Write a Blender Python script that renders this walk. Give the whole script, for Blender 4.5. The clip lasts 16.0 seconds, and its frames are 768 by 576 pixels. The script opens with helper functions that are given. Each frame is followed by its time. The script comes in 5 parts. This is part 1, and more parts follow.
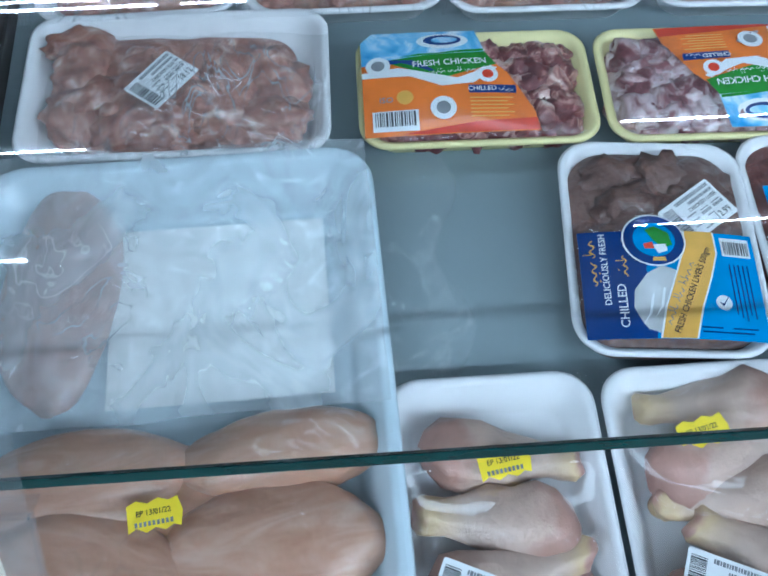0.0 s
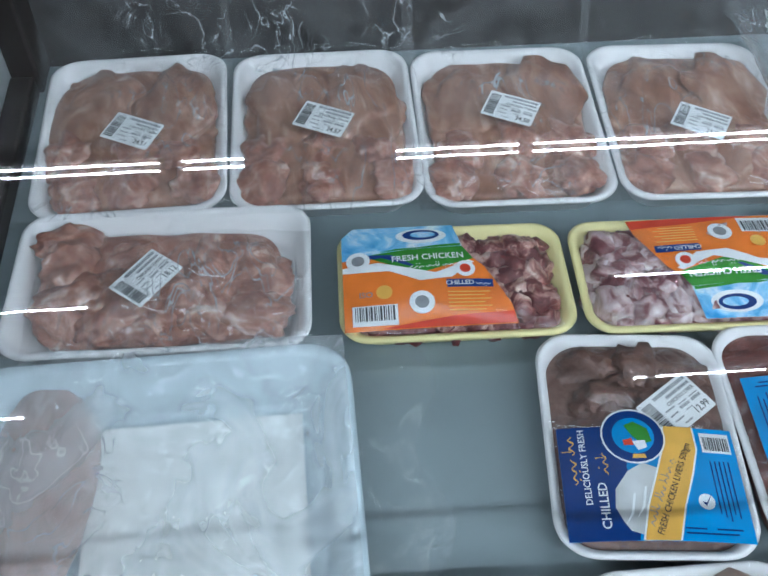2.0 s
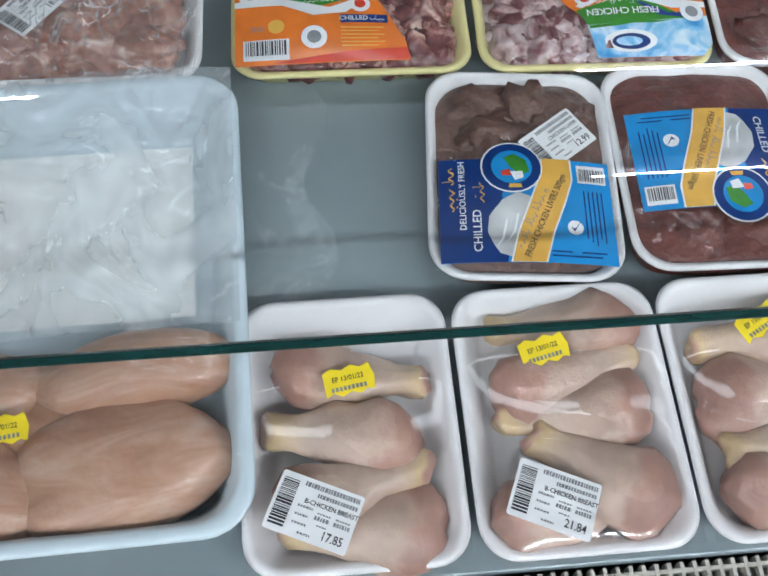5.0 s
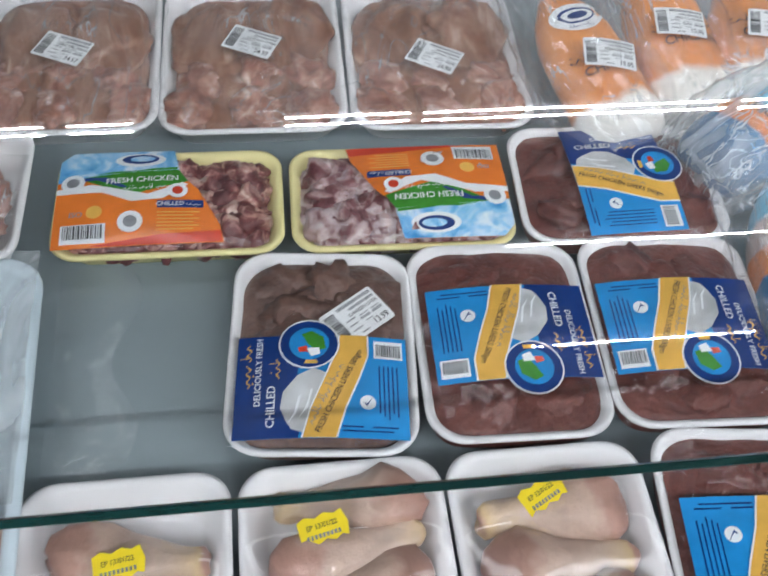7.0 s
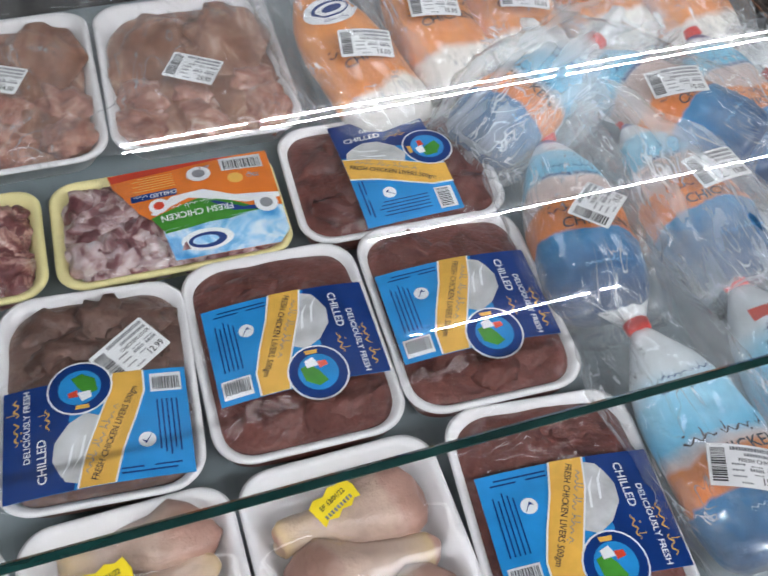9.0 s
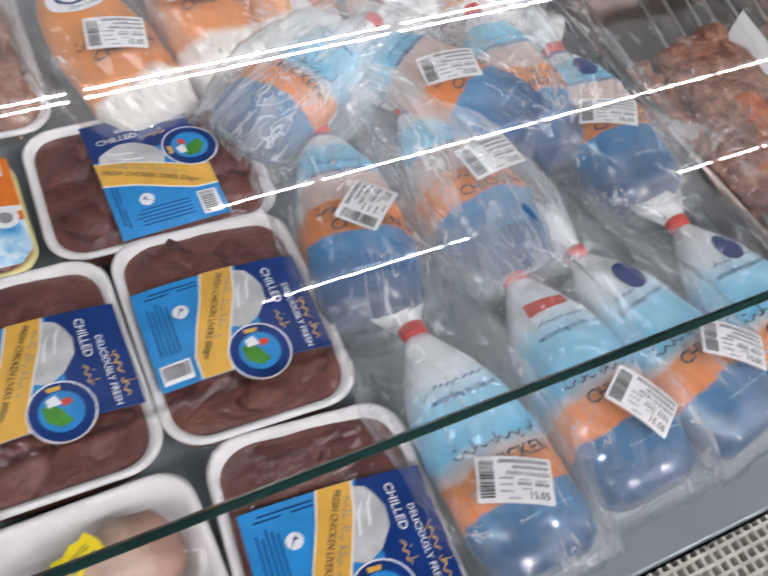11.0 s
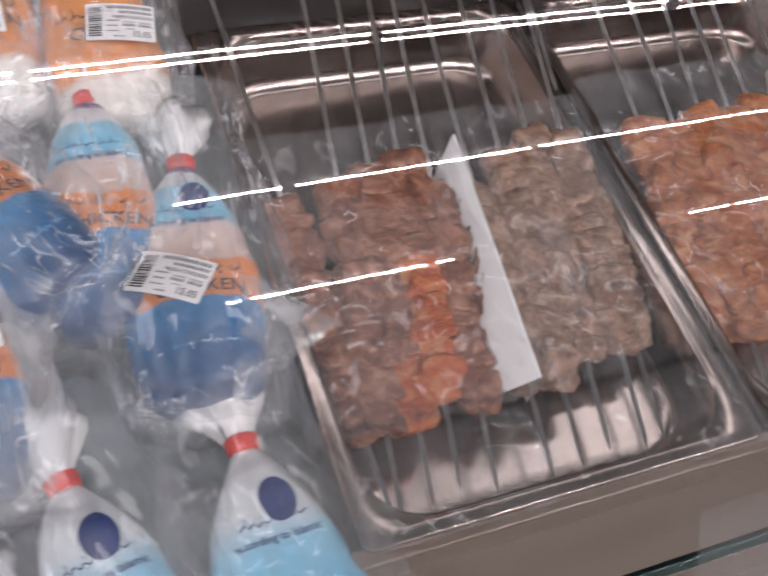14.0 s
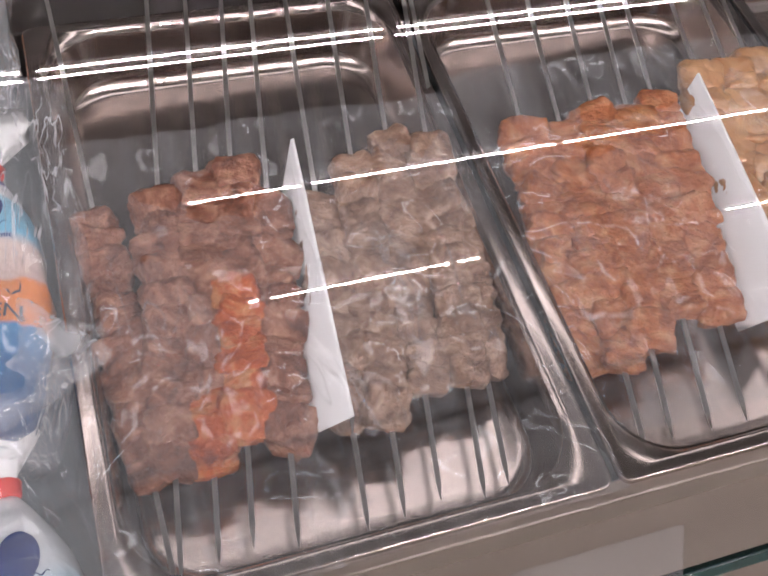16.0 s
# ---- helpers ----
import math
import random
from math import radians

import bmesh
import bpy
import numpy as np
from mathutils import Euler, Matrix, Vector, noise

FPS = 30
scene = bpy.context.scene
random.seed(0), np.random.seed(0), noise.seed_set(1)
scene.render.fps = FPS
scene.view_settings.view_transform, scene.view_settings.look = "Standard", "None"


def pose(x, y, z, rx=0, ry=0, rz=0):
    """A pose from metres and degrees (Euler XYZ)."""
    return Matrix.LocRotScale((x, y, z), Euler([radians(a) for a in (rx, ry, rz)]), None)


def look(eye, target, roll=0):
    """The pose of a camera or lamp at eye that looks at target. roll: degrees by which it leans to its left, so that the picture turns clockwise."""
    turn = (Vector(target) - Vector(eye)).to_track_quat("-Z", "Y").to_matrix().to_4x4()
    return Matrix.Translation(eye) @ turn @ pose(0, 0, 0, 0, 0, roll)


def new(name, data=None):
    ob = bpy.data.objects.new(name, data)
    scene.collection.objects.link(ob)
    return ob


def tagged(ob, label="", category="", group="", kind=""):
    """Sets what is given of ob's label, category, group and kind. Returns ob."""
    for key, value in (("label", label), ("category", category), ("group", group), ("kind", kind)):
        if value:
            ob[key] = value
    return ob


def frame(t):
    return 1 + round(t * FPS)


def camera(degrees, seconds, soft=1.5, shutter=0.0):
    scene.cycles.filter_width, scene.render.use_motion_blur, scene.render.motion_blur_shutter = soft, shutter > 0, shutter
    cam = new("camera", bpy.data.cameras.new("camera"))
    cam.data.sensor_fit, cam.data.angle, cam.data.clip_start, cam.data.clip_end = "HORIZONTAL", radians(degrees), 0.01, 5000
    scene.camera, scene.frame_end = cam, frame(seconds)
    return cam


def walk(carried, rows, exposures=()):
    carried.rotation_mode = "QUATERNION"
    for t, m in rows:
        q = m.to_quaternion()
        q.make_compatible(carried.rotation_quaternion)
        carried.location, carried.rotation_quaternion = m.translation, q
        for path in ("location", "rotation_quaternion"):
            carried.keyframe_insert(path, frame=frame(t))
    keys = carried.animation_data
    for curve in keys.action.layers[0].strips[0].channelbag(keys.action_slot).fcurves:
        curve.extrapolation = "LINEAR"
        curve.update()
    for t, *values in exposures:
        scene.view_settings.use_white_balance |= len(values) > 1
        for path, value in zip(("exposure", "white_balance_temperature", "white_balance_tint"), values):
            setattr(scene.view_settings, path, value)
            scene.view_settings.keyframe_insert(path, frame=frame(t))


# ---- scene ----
cam = camera(45.01, 16.0, 1.7, 0.4)
PATH = [
    (0, (0.2100, 0.2600, 1.5455), (0.2638, 0.8446, 0.4989), 1.21),
    (0.5, (0.2096, 0.2507, 1.5432), (0.2858, 0.8816, 0.5253), 1.92),
    (1, (0.2159, 0.2628, 1.5610), (0.2850, 0.9338, 0.5686), 1.12),
    (1.5, (0.2268, 0.2791, 1.5759), (0.2792, 1.0060, 0.6225), -0.39),
    (2, (0.2332, 0.2924, 1.5738), (0.2959, 1.0347, 0.6330), 0.39),
    (2.5, (0.2447, 0.3016, 1.5696), (0.3175, 1.0241, 0.6142), 0.98),
    (3, (0.2566, 0.2981, 1.5630), (0.3277, 0.9851, 0.5817), 1.92),
    (3.5, (0.2830, 0.2787, 1.5514), (0.3699, 0.8983, 0.5274), 3.63),
    (3.7, (0.2825, 0.2654, 1.5470), (0.3836, 0.8662, 0.5131), 4.66),
    (5.8, (0.3662, 0.2071, 1.5535), (0.4401, 0.7248, 0.4734), 3.72),
    (6, (0.3877, 0.2016, 1.5549), (0.4816, 0.7658, 0.5000), 4.14),
    (6.5, (0.4295, 0.1977, 1.5634), (0.5414, 0.8568, 0.5670), 4.19),
    (7, (0.4546, 0.2035, 1.5688), (0.5957, 0.9173, 0.6146), 5.43),
    (7.5, (0.4733, 0.2044, 1.5660), (0.6485, 0.9324, 0.6283), 6.44),
    (8, (0.4954, 0.2017, 1.5640), (0.7087, 0.9111, 0.6199), 6.73),
    (8.2, (0.5122, 0.2001, 1.5594), (0.7410, 0.9029, 0.6141), 6.42),
    (10.3, (0.6251, 0.2118, 1.5612), (0.9890, 0.8639, 0.6219), 6.64),
    (10.5, (0.6388, 0.2174, 1.5626), (1.0147, 0.8447, 0.6112), 8.04),
    (11, (0.6777, 0.2377, 1.5529), (1.1057, 0.8122, 0.5902), 13.00),
    (11.5, (0.7717, 0.2723, 1.5444), (1.2878, 0.8489, 0.6273), 18.62),
    (12, (0.8989, 0.2991, 1.5466), (1.4710, 0.8712, 0.6604), 20.45),
    (12.5, (1.0205, 0.3221, 1.5439), (1.5698, 0.9052, 0.6504), 19.40),
    (13, (1.0784, 0.3443, 1.5215), (1.6084, 0.8887, 0.5927), 20.43),
    (13.5, (1.1071, 0.3515, 1.5040), (1.5840, 0.8764, 0.5360), 20.72),
    (14, (1.2194, 0.3424, 1.5033), (1.5930, 0.9251, 0.5231), 16.21),
    (14.5, (1.3108, 0.3341, 1.4782), (1.6868, 0.8817, 0.4789), 17.45),
    (15, (1.3796, 0.3398, 1.4782), (1.7346, 0.9217, 0.4906), 14.18),
    (15.5, (1.4087, 0.3399, 1.4694), (1.7095, 0.9392, 0.4742), 11.60),
    (16, (1.4200, 0.3462, 1.4691), (1.7313, 0.9447, 0.4767), 12.11),
]
EXPOSURES = [
    (0, 0.18, 5000, 0), (1, 0.10, 5250, 1), (2, 0.15, 5650, 4), (3.5, 0.17, 5950, 6), (6, 0.15, 6300, 10), (8, 0.09, 6450, 13),
    (10.5, 0.13, 6750, 16), (12.0, 0.02, 6950, 21), (12.5, -0.02, 7000, 22), (14.5, 0.14, 7050, 26), (15.5, 0.33, 7050, 26), (16, 0.34, 7100, 27),
]
walk(cam, [(t, look(eye, target, roll)) for t, eye, target, roll in PATH], EXPOSURES)

# ---- light: store tubes on the ceiling, a strip under the case's canopy ----
TUBE_LIGHT = 375.0
STRIP_LIGHT = 4.5
CEILING_Z = 4.4
world = bpy.data.worlds.new("store_world")
world.use_nodes = True
world.node_tree.nodes["Background"].inputs[0].default_value = (0.75, 0.82, 0.9, 1)
world.node_tree.nodes["Background"].inputs[1].default_value = 0.05
scene.world = world


# ---- materials ----
def base_material(name, rough=0.5, metal=0.0, coat=0.0, spec=0.5):
    m = bpy.data.materials.new(name)
    m.use_nodes = True
    b = m.node_tree.nodes["Principled BSDF"]
    b.inputs["Roughness"].default_value = rough
    b.inputs["Metallic"].default_value = metal
    b.inputs["Coat Weight"].default_value = coat
    b.inputs["Coat Roughness"].default_value = 0.08
    b.inputs["Specular IOR Level"].default_value = spec
    return m, m.node_tree.nodes, m.node_tree.links, b


def noise_node(nodes, links, scale, detail=4.0, rough=0.55, distortion=0.0, vary=True, stretch=None):
    """Noise in the object's own metres, shifted by its random number."""
    tc = nodes.new("ShaderNodeTexCoord")
    n = nodes.new("ShaderNodeTexNoise")
    n.inputs["Scale"].default_value = scale
    n.inputs["Detail"].default_value = detail
    n.inputs["Roughness"].default_value = rough
    n.inputs["Distortion"].default_value = distortion
    src = tc.outputs["Object"]
    if stretch:
        mp = nodes.new("ShaderNodeMapping")
        mp.inputs["Scale"].default_value = stretch
        links.new(src, mp.inputs[0])
        src = mp.outputs[0]
    if vary:
        info = nodes.new("ShaderNodeObjectInfo")
        mul = nodes.new("ShaderNodeMath")
        mul.operation = "MULTIPLY"
        mul.inputs[1].default_value = 7.3
        add = nodes.new("ShaderNodeVectorMath")
        links.new(info.outputs["Random"], mul.inputs[0])
        links.new(src, add.inputs[0])
        links.new(mul.outputs[0], add.inputs[1])
        src = add.outputs[0]
    links.new(src, n.inputs["Vector"])
    return n


def ramp(nodes, links, fac, stops, constant=False):
    r = nodes.new("ShaderNodeValToRGB")
    if constant:
        r.color_ramp.interpolation = "CONSTANT"
    el = r.color_ramp.elements
    while len(el) < len(stops):
        el.new(0.5)
    for e, (p, c) in zip(el, stops):
        e.position, e.color = p, (*c, 1)
    links.new(fac, r.inputs[0])
    return r


def bump(nodes, links, b, fac, strength, distance):
    k = nodes.new("ShaderNodeBump")
    k.inputs["Strength"].default_value = strength
    k.inputs["Distance"].default_value = distance
    links.new(fac, k.inputs["Height"])
    links.new(k.outputs[0], b.inputs["Normal"])
    return k


def plain(name, c, rough=0.5, metal=0.0, vary=0.12, scale=30.0, bumps=0.0, coat=0.0, spec=0.5, stretch=None):
    m, nodes, links, b = base_material(name, rough, metal, coat, spec)
    n = noise_node(nodes, links, scale, stretch=stretch)
    lo, hi = tuple(v * (1 - vary) for v in c), tuple(min(1, v * (1 + vary)) for v in c)
    r = ramp(nodes, links, n.outputs[0], [(0.3, lo), (0.7, hi)])
    links.new(r.outputs[0], b.inputs["Base Color"])
    if bumps:
        fine = noise_node(nodes, links, scale * 6)
        bump(nodes, links, b, fine.outputs[0], bumps, 0.002)
    return m


def meat(name, stops, scale=28.0, fine=140.0, rough=0.36, coat=0.22, relief=0.45, distortion=0.8, stretch=None):
    """Raw meat: broad patches of lean and fat, fine grain, a wet coat."""
    m, nodes, links, b = base_material(name, rough, 0.0, coat, 0.45)
    n = noise_node(nodes, links, scale, 5.0, 0.6, distortion, stretch=stretch)
    r = ramp(nodes, links, n.outputs[0], stops)
    links.new(r.outputs[0], b.inputs["Base Color"])
    f = noise_node(nodes, links, fine, 3.0)
    mix = nodes.new("ShaderNodeMath")
    mix.operation = "ADD"
    links.new(n.outputs[0], mix.inputs[0])
    links.new(f.outputs[0], mix.inputs[1])
    bump(nodes, links, b, mix.outputs[0], relief, 0.003)
    b.inputs["Subsurface Weight"].default_value = 0.12
    b.inputs["Subsurface Radius"].default_value = (0.006, 0.002, 0.001)
    b.inputs["Subsurface Scale"].default_value = 0.6
    return m


def sheen(nodes, links, gloss, normal=None, least=0.05):
    """How much a thin sheet mirrors: little face on, more at a slant, alike from both sides."""
    lw = nodes.new("ShaderNodeLayerWeight")
    lw.inputs[0].default_value = 0.5
    if normal:
        links.new(normal.outputs[0], lw.inputs["Normal"])
    p = nodes.new("ShaderNodeMath")
    p.operation = "POWER"
    p.inputs[1].default_value = 5.0
    links.new(lw.outputs["Facing"], p.inputs[0])
    a = nodes.new("ShaderNodeMath")
    a.operation = "MULTIPLY_ADD"
    a.inputs[1].default_value, a.inputs[2].default_value = 0.35 * min(gloss, 1.2), least * gloss
    links.new(p.outputs[0], a.inputs[0])
    return a


def film_material(name, haze=0.05, wrinkle=0.6, scale=22.0, rough=0.06, gloss=0.7, tint=(1, 1, 1), stretch=(1, 1, 1), streak=0.0, crumple=0.0, cells=30.0):
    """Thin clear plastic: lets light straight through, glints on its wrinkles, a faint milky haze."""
    m = bpy.data.materials.new(name)
    m.use_nodes = True
    nodes, links = m.node_tree.nodes, m.node_tree.links
    nodes.remove(nodes["Principled BSDF"])
    out = nodes["Material Output"]
    clear = nodes.new("ShaderNodeBsdfTransparent")
    clear.inputs[0].default_value = (*tint, 1)
    gl = nodes.new("ShaderNodeBsdfGlossy")
    gl.inputs["Roughness"].default_value = rough
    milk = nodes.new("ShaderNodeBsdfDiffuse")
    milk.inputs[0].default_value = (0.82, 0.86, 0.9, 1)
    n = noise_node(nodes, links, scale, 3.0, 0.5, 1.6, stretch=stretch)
    ridge = nodes.new("ShaderNodeMath")
    ridge.operation = "PINGPONG"
    ridge.inputs[1].default_value = 0.09
    links.new(n.outputs[0], ridge.inputs[0])
    k = nodes.new("ShaderNodeBump")
    k.inputs["Strength"].default_value = wrinkle
    k.inputs["Distance"].default_value = 0.02
    links.new(ridge.outputs[0], k.inputs["Height"])
    links.new(k.outputs[0], gl.inputs["Normal"])
    if crumple:
        # crumpled film: flat facets that each face their own way, creases between them
        tc = nodes.new("ShaderNodeTexCoord")
        info = nodes.new("ShaderNodeObjectInfo")
        move = nodes.new("ShaderNodeVectorMath")
        move.operation = "MULTIPLY_ADD"
        move.inputs[1].default_value = stretch
        links.new(tc.outputs["Object"], move.inputs[0])
        links.new(info.outputs["Random"], move.inputs[2])
        warp = nodes.new("ShaderNodeTexNoise")
        warp.inputs["Scale"].default_value = cells * 0.5
        links.new(move.outputs[0], warp.inputs["Vector"])
        bent = nodes.new("ShaderNodeVectorMath")
        bent.operation = "MULTIPLY_ADD"
        bent.inputs[1].default_value = (0.9 / cells,) * 3
        links.new(warp.outputs["Color"], bent.inputs[0])
        links.new(move.outputs[0], bent.inputs[2])
        cell = nodes.new("ShaderNodeTexVoronoi")
        cell.inputs["Scale"].default_value = cells
        links.new(bent.outputs[0], cell.inputs["Vector"])
        lean = nodes.new("ShaderNodeVectorMath")
        lean.operation = "MULTIPLY_ADD"
        lean.inputs[1].default_value = (crumple,) * 3
        links.new(cell.outputs["Color"], lean.inputs[0])
        lean.inputs[2].default_value = (-crumple / 2,) * 3
        facing = nodes.new("ShaderNodeVectorMath")
        links.new(k.outputs[0], facing.inputs[0])
        links.new(lean.outputs[0], facing.inputs[1])
        k = nodes.new("ShaderNodeVectorMath")
        k.operation = "NORMALIZE"
        links.new(facing.outputs[0], k.inputs[0])
        links.new(k.outputs[0], gl.inputs["Normal"])
    amount = sheen(nodes, links, gloss, k)
    first = nodes.new("ShaderNodeMixShader")
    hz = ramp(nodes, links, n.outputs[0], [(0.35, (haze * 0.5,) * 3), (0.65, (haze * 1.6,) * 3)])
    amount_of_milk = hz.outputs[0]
    if streak:
        # creases: thin curved lines where film is folded double, whitened to mimic glints too
        n2 = noise_node(nodes, links, scale * 1.3, 2.0, 0.5, 2.4, stretch=stretch)
        off = nodes.new("ShaderNodeMath")
        off.operation = "SUBTRACT"
        off.inputs[1].default_value = 0.5
        links.new(n2.outputs[0], off.inputs[0])
        ab = nodes.new("ShaderNodeMath")
        ab.operation = "ABSOLUTE"
        links.new(off.outputs[0], ab.inputs[0])
        ln = nodes.new("ShaderNodeMapRange")
        ln.inputs[1].default_value, ln.inputs[2].default_value, ln.inputs[3].default_value, ln.inputs[4].default_value = 0.0, 0.022, 1.0, 0.0
        links.new(ab.outputs[0], ln.inputs[0])
        n3 = noise_node(nodes, links, scale * 0.55, 2.0)
        mk = ramp(nodes, links, n3.outputs[0], [(0.47, (0, 0, 0)), (0.60, (streak,) * 3)])
        both = nodes.new("ShaderNodeMath")
        both.operation = "MULTIPLY_ADD"
        links.new(ln.outputs[0], both.inputs[0])
        links.new(mk.outputs[0], both.inputs[1])
        links.new(hz.outputs[0], both.inputs[2])
        amount_of_milk = both.outputs[0]
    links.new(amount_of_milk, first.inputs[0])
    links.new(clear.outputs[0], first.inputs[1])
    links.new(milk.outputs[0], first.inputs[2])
    second = nodes.new("ShaderNodeMixShader")
    links.new(amount.outputs[0], second.inputs[0])
    links.new(first.outputs[0], second.inputs[1])
    links.new(gl.outputs[0], second.inputs[2])
    links.new(second.outputs[0], out.inputs[0])
    return m


def glass_material(name):
    m = bpy.data.materials.new(name)
    m.use_nodes = True
    nodes, links = m.node_tree.nodes, m.node_tree.links
    nodes.remove(nodes["Principled BSDF"])
    clear = nodes.new("ShaderNodeBsdfTransparent")
    clear.inputs[0].default_value = (0.975, 0.99, 0.985, 1)
    gl = nodes.new("ShaderNodeBsdfGlossy")
    gl.inputs["Roughness"].default_value = 0.0
    fres = sheen(nodes, links, 1.2, None, 0.058)
    mix = nodes.new("ShaderNodeMixShader")
    links.new(fres.outputs[0], mix.inputs[0])
    links.new(clear.outputs[0], mix.inputs[1])
    links.new(gl.outputs[0], mix.inputs[2])
    links.new(mix.outputs[0], nodes["Material Output"].inputs[0])
    return m


def glow(name, c, strength):
    m = bpy.data.materials.new(name)
    m.use_nodes = True
    b = m.node_tree.nodes["Principled BSDF"]
    b.inputs["Base Color"].default_value = (0.9, 0.9, 0.9, 1)
    b.inputs["Emission Color"].default_value = (*c, 1)
    b.inputs["Emission Strength"].default_value = strength
    return m


def banded(name, axis, stops, rough=0.28, coat=0.4, patch=0.35, span=0.25, wobble=0.012, crinkle=0.3):
    """Colours that change along one axis of the object (printed sleeve, drumstick), with an uneven border."""
    m, nodes, links, b = base_material(name, rough, 0.0, coat)
    tc = nodes.new("ShaderNodeTexCoord")
    sep = nodes.new("ShaderNodeSeparateXYZ")
    links.new(tc.outputs["Object"], sep.inputs[0])
    n = noise_node(nodes, links, 24, 3.0)
    w = nodes.new("ShaderNodeMath")
    w.operation = "MULTIPLY_ADD"
    w.inputs[1].default_value = wobble * 2
    links.new(n.outputs[0], w.inputs[0])
    links.new(sep.outputs[axis], w.inputs[2])
    mr = nodes.new("ShaderNodeMapRange")
    mr.inputs[1].default_value, mr.inputs[2].default_value = -span / 2 + wobble, span / 2 + wobble
    links.new(w.outputs[0], mr.inputs[0])
    r = ramp(nodes, links, mr.outputs[0], stops)
    f = noise_node(nodes, links, 34, 5.0, 0.65)
    hsv = nodes.new("ShaderNodeHueSaturation")
    links.new(r.outputs[0], hsv.inputs["Color"])
    vr = nodes.new("ShaderNodeMapRange")
    vr.inputs[3].default_value, vr.inputs[4].default_value = 1 - patch, 1 + patch
    links.new(f.outputs[0], vr.inputs[0])
    links.new(vr.outputs[0], hsv.inputs["Value"])
    links.new(hsv.outputs[0], b.inputs["Base Color"])
    bump(nodes, links, b, f.outputs[0], crinkle, 0.006)
    return m


M = {}
M["foam"] = plain("white_foam", (0.80, 0.79, 0.80), 0.55, vary=0.03, scale=60, bumps=0.12)
M["yellow_foam"] = plain("yellow_foam", (0.78, 0.70, 0.34), 0.55, vary=0.04, scale=60, bumps=0.12)
M["clear_tray"] = plain("frosted_tray", (0.60, 0.70, 0.76), 0.25, vary=0.05, scale=20, coat=0.3)
M["deck"] = plain("grey_coated_steel", (0.25, 0.30, 0.32), 0.34, 0.15, vary=0.05, scale=9, bumps=0.06)
M["case_dark"] = plain("dark_case_liner", (0.015, 0.010, 0.0085), 0.6, 0.0, vary=0.2, scale=6, bumps=0.08)
M["case_grey"] = plain("grey_case_panel", (0.30, 0.32, 0.33), 0.45, vary=0.08, scale=5, bumps=0.05)
M["taupe"] = plain("taupe_painted_steel", (0.175, 0.142, 0.118), 0.36, 0.1, vary=0.07, scale=7, bumps=0.05)
M["grille"] = plain("cream_grille_plastic", (0.52, 0.50, 0.45), 0.5, vary=0.1, scale=50)
M["steel"] = plain("brushed_steel", (0.47, 0.395, 0.365), 0.21, 1.0, vary=0.10, scale=40, bumps=0.02, stretch=(1, 12, 1))
M["skewer"] = plain("skewer_steel", (0.58, 0.56, 0.54), 0.30, 1.0, vary=0.12, scale=60)
M["glass"] = glass_material("front_glass")
M["glass_edge"] = plain("green_glass_edge", (0.006, 0.032, 0.030), 0.12, vary=0.35, scale=14, coat=0.8, stretch=(1, 6, 6))
M["acrylic"] = film_material("clear_acrylic", 0.03, 0.05, 8, 0.05, 1.0)
M["card"] = plain("cream_card", (0.74, 0.66, 0.52), 0.7, vary=0.05, scale=25, bumps=0.05)
M["paper"] = plain("white_label_paper", (0.82, 0.83, 0.84), 0.5, vary=0.03, scale=60)
M["pad"] = plain("absorbent_pad", (0.88, 0.90, 0.89), 0.8, vary=0.04, scale=90, bumps=0.3)
M["ink"] = plain("black_print", (0.03, 0.03, 0.035), 0.5, vary=0.2, scale=80)
M["grey_ink"] = plain("grey_print", (0.22, 0.23, 0.25), 0.5, vary=0.2, scale=80)
M["yellow_tag"] = plain("yellow_date_tag", (0.85, 0.66, 0.02), 0.45, vary=0.05, scale=60)
M["navy"] = plain("navy_print", (0.004, 0.032, 0.17), 0.3, vary=0.15, scale=40, spec=0.3)
M["sky_blue"] = plain("bright_blue_print", (0.015, 0.25, 0.60), 0.3, vary=0.12, scale=30, spec=0.3)
M["pale_sky"] = meat("sky_print", [(0.35, (0.04, 0.28, 0.62)), (0.5, (0.22, 0.52, 0.80)), (0.68, (0.80, 0.86, 0.90))], 34, 200, 0.3, 0.4, 0.02)
M["gold"] = plain("gold_print", (0.74, 0.42, 0.08), 0.3, vary=0.12, scale=40, spec=0.3)
M["orange"] = plain("orange_print", (0.78, 0.20, 0.03), 0.25, vary=0.1, scale=40, coat=0.4)
M["red"] = plain("red_print", (0.62, 0.06, 0.03), 0.25, vary=0.1, scale=40, coat=0.4)
M["green"] = plain("green_print", (0.05, 0.25, 0.03), 0.25, vary=0.2, scale=50, coat=0.4)
M["white_print"] = plain("white_print", (0.80, 0.82, 0.84), 0.3, vary=0.05, scale=40, coat=0.4)
M["grey_bird"] = plain("pale_grey_print", (0.52, 0.53, 0.54), 0.35, vary=0.25, scale=45, coat=0.3)
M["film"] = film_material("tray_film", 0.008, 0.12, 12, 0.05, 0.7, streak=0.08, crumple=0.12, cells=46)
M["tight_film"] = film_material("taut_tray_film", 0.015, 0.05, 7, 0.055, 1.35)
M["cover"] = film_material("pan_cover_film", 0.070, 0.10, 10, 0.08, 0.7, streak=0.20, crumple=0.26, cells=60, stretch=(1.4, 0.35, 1))
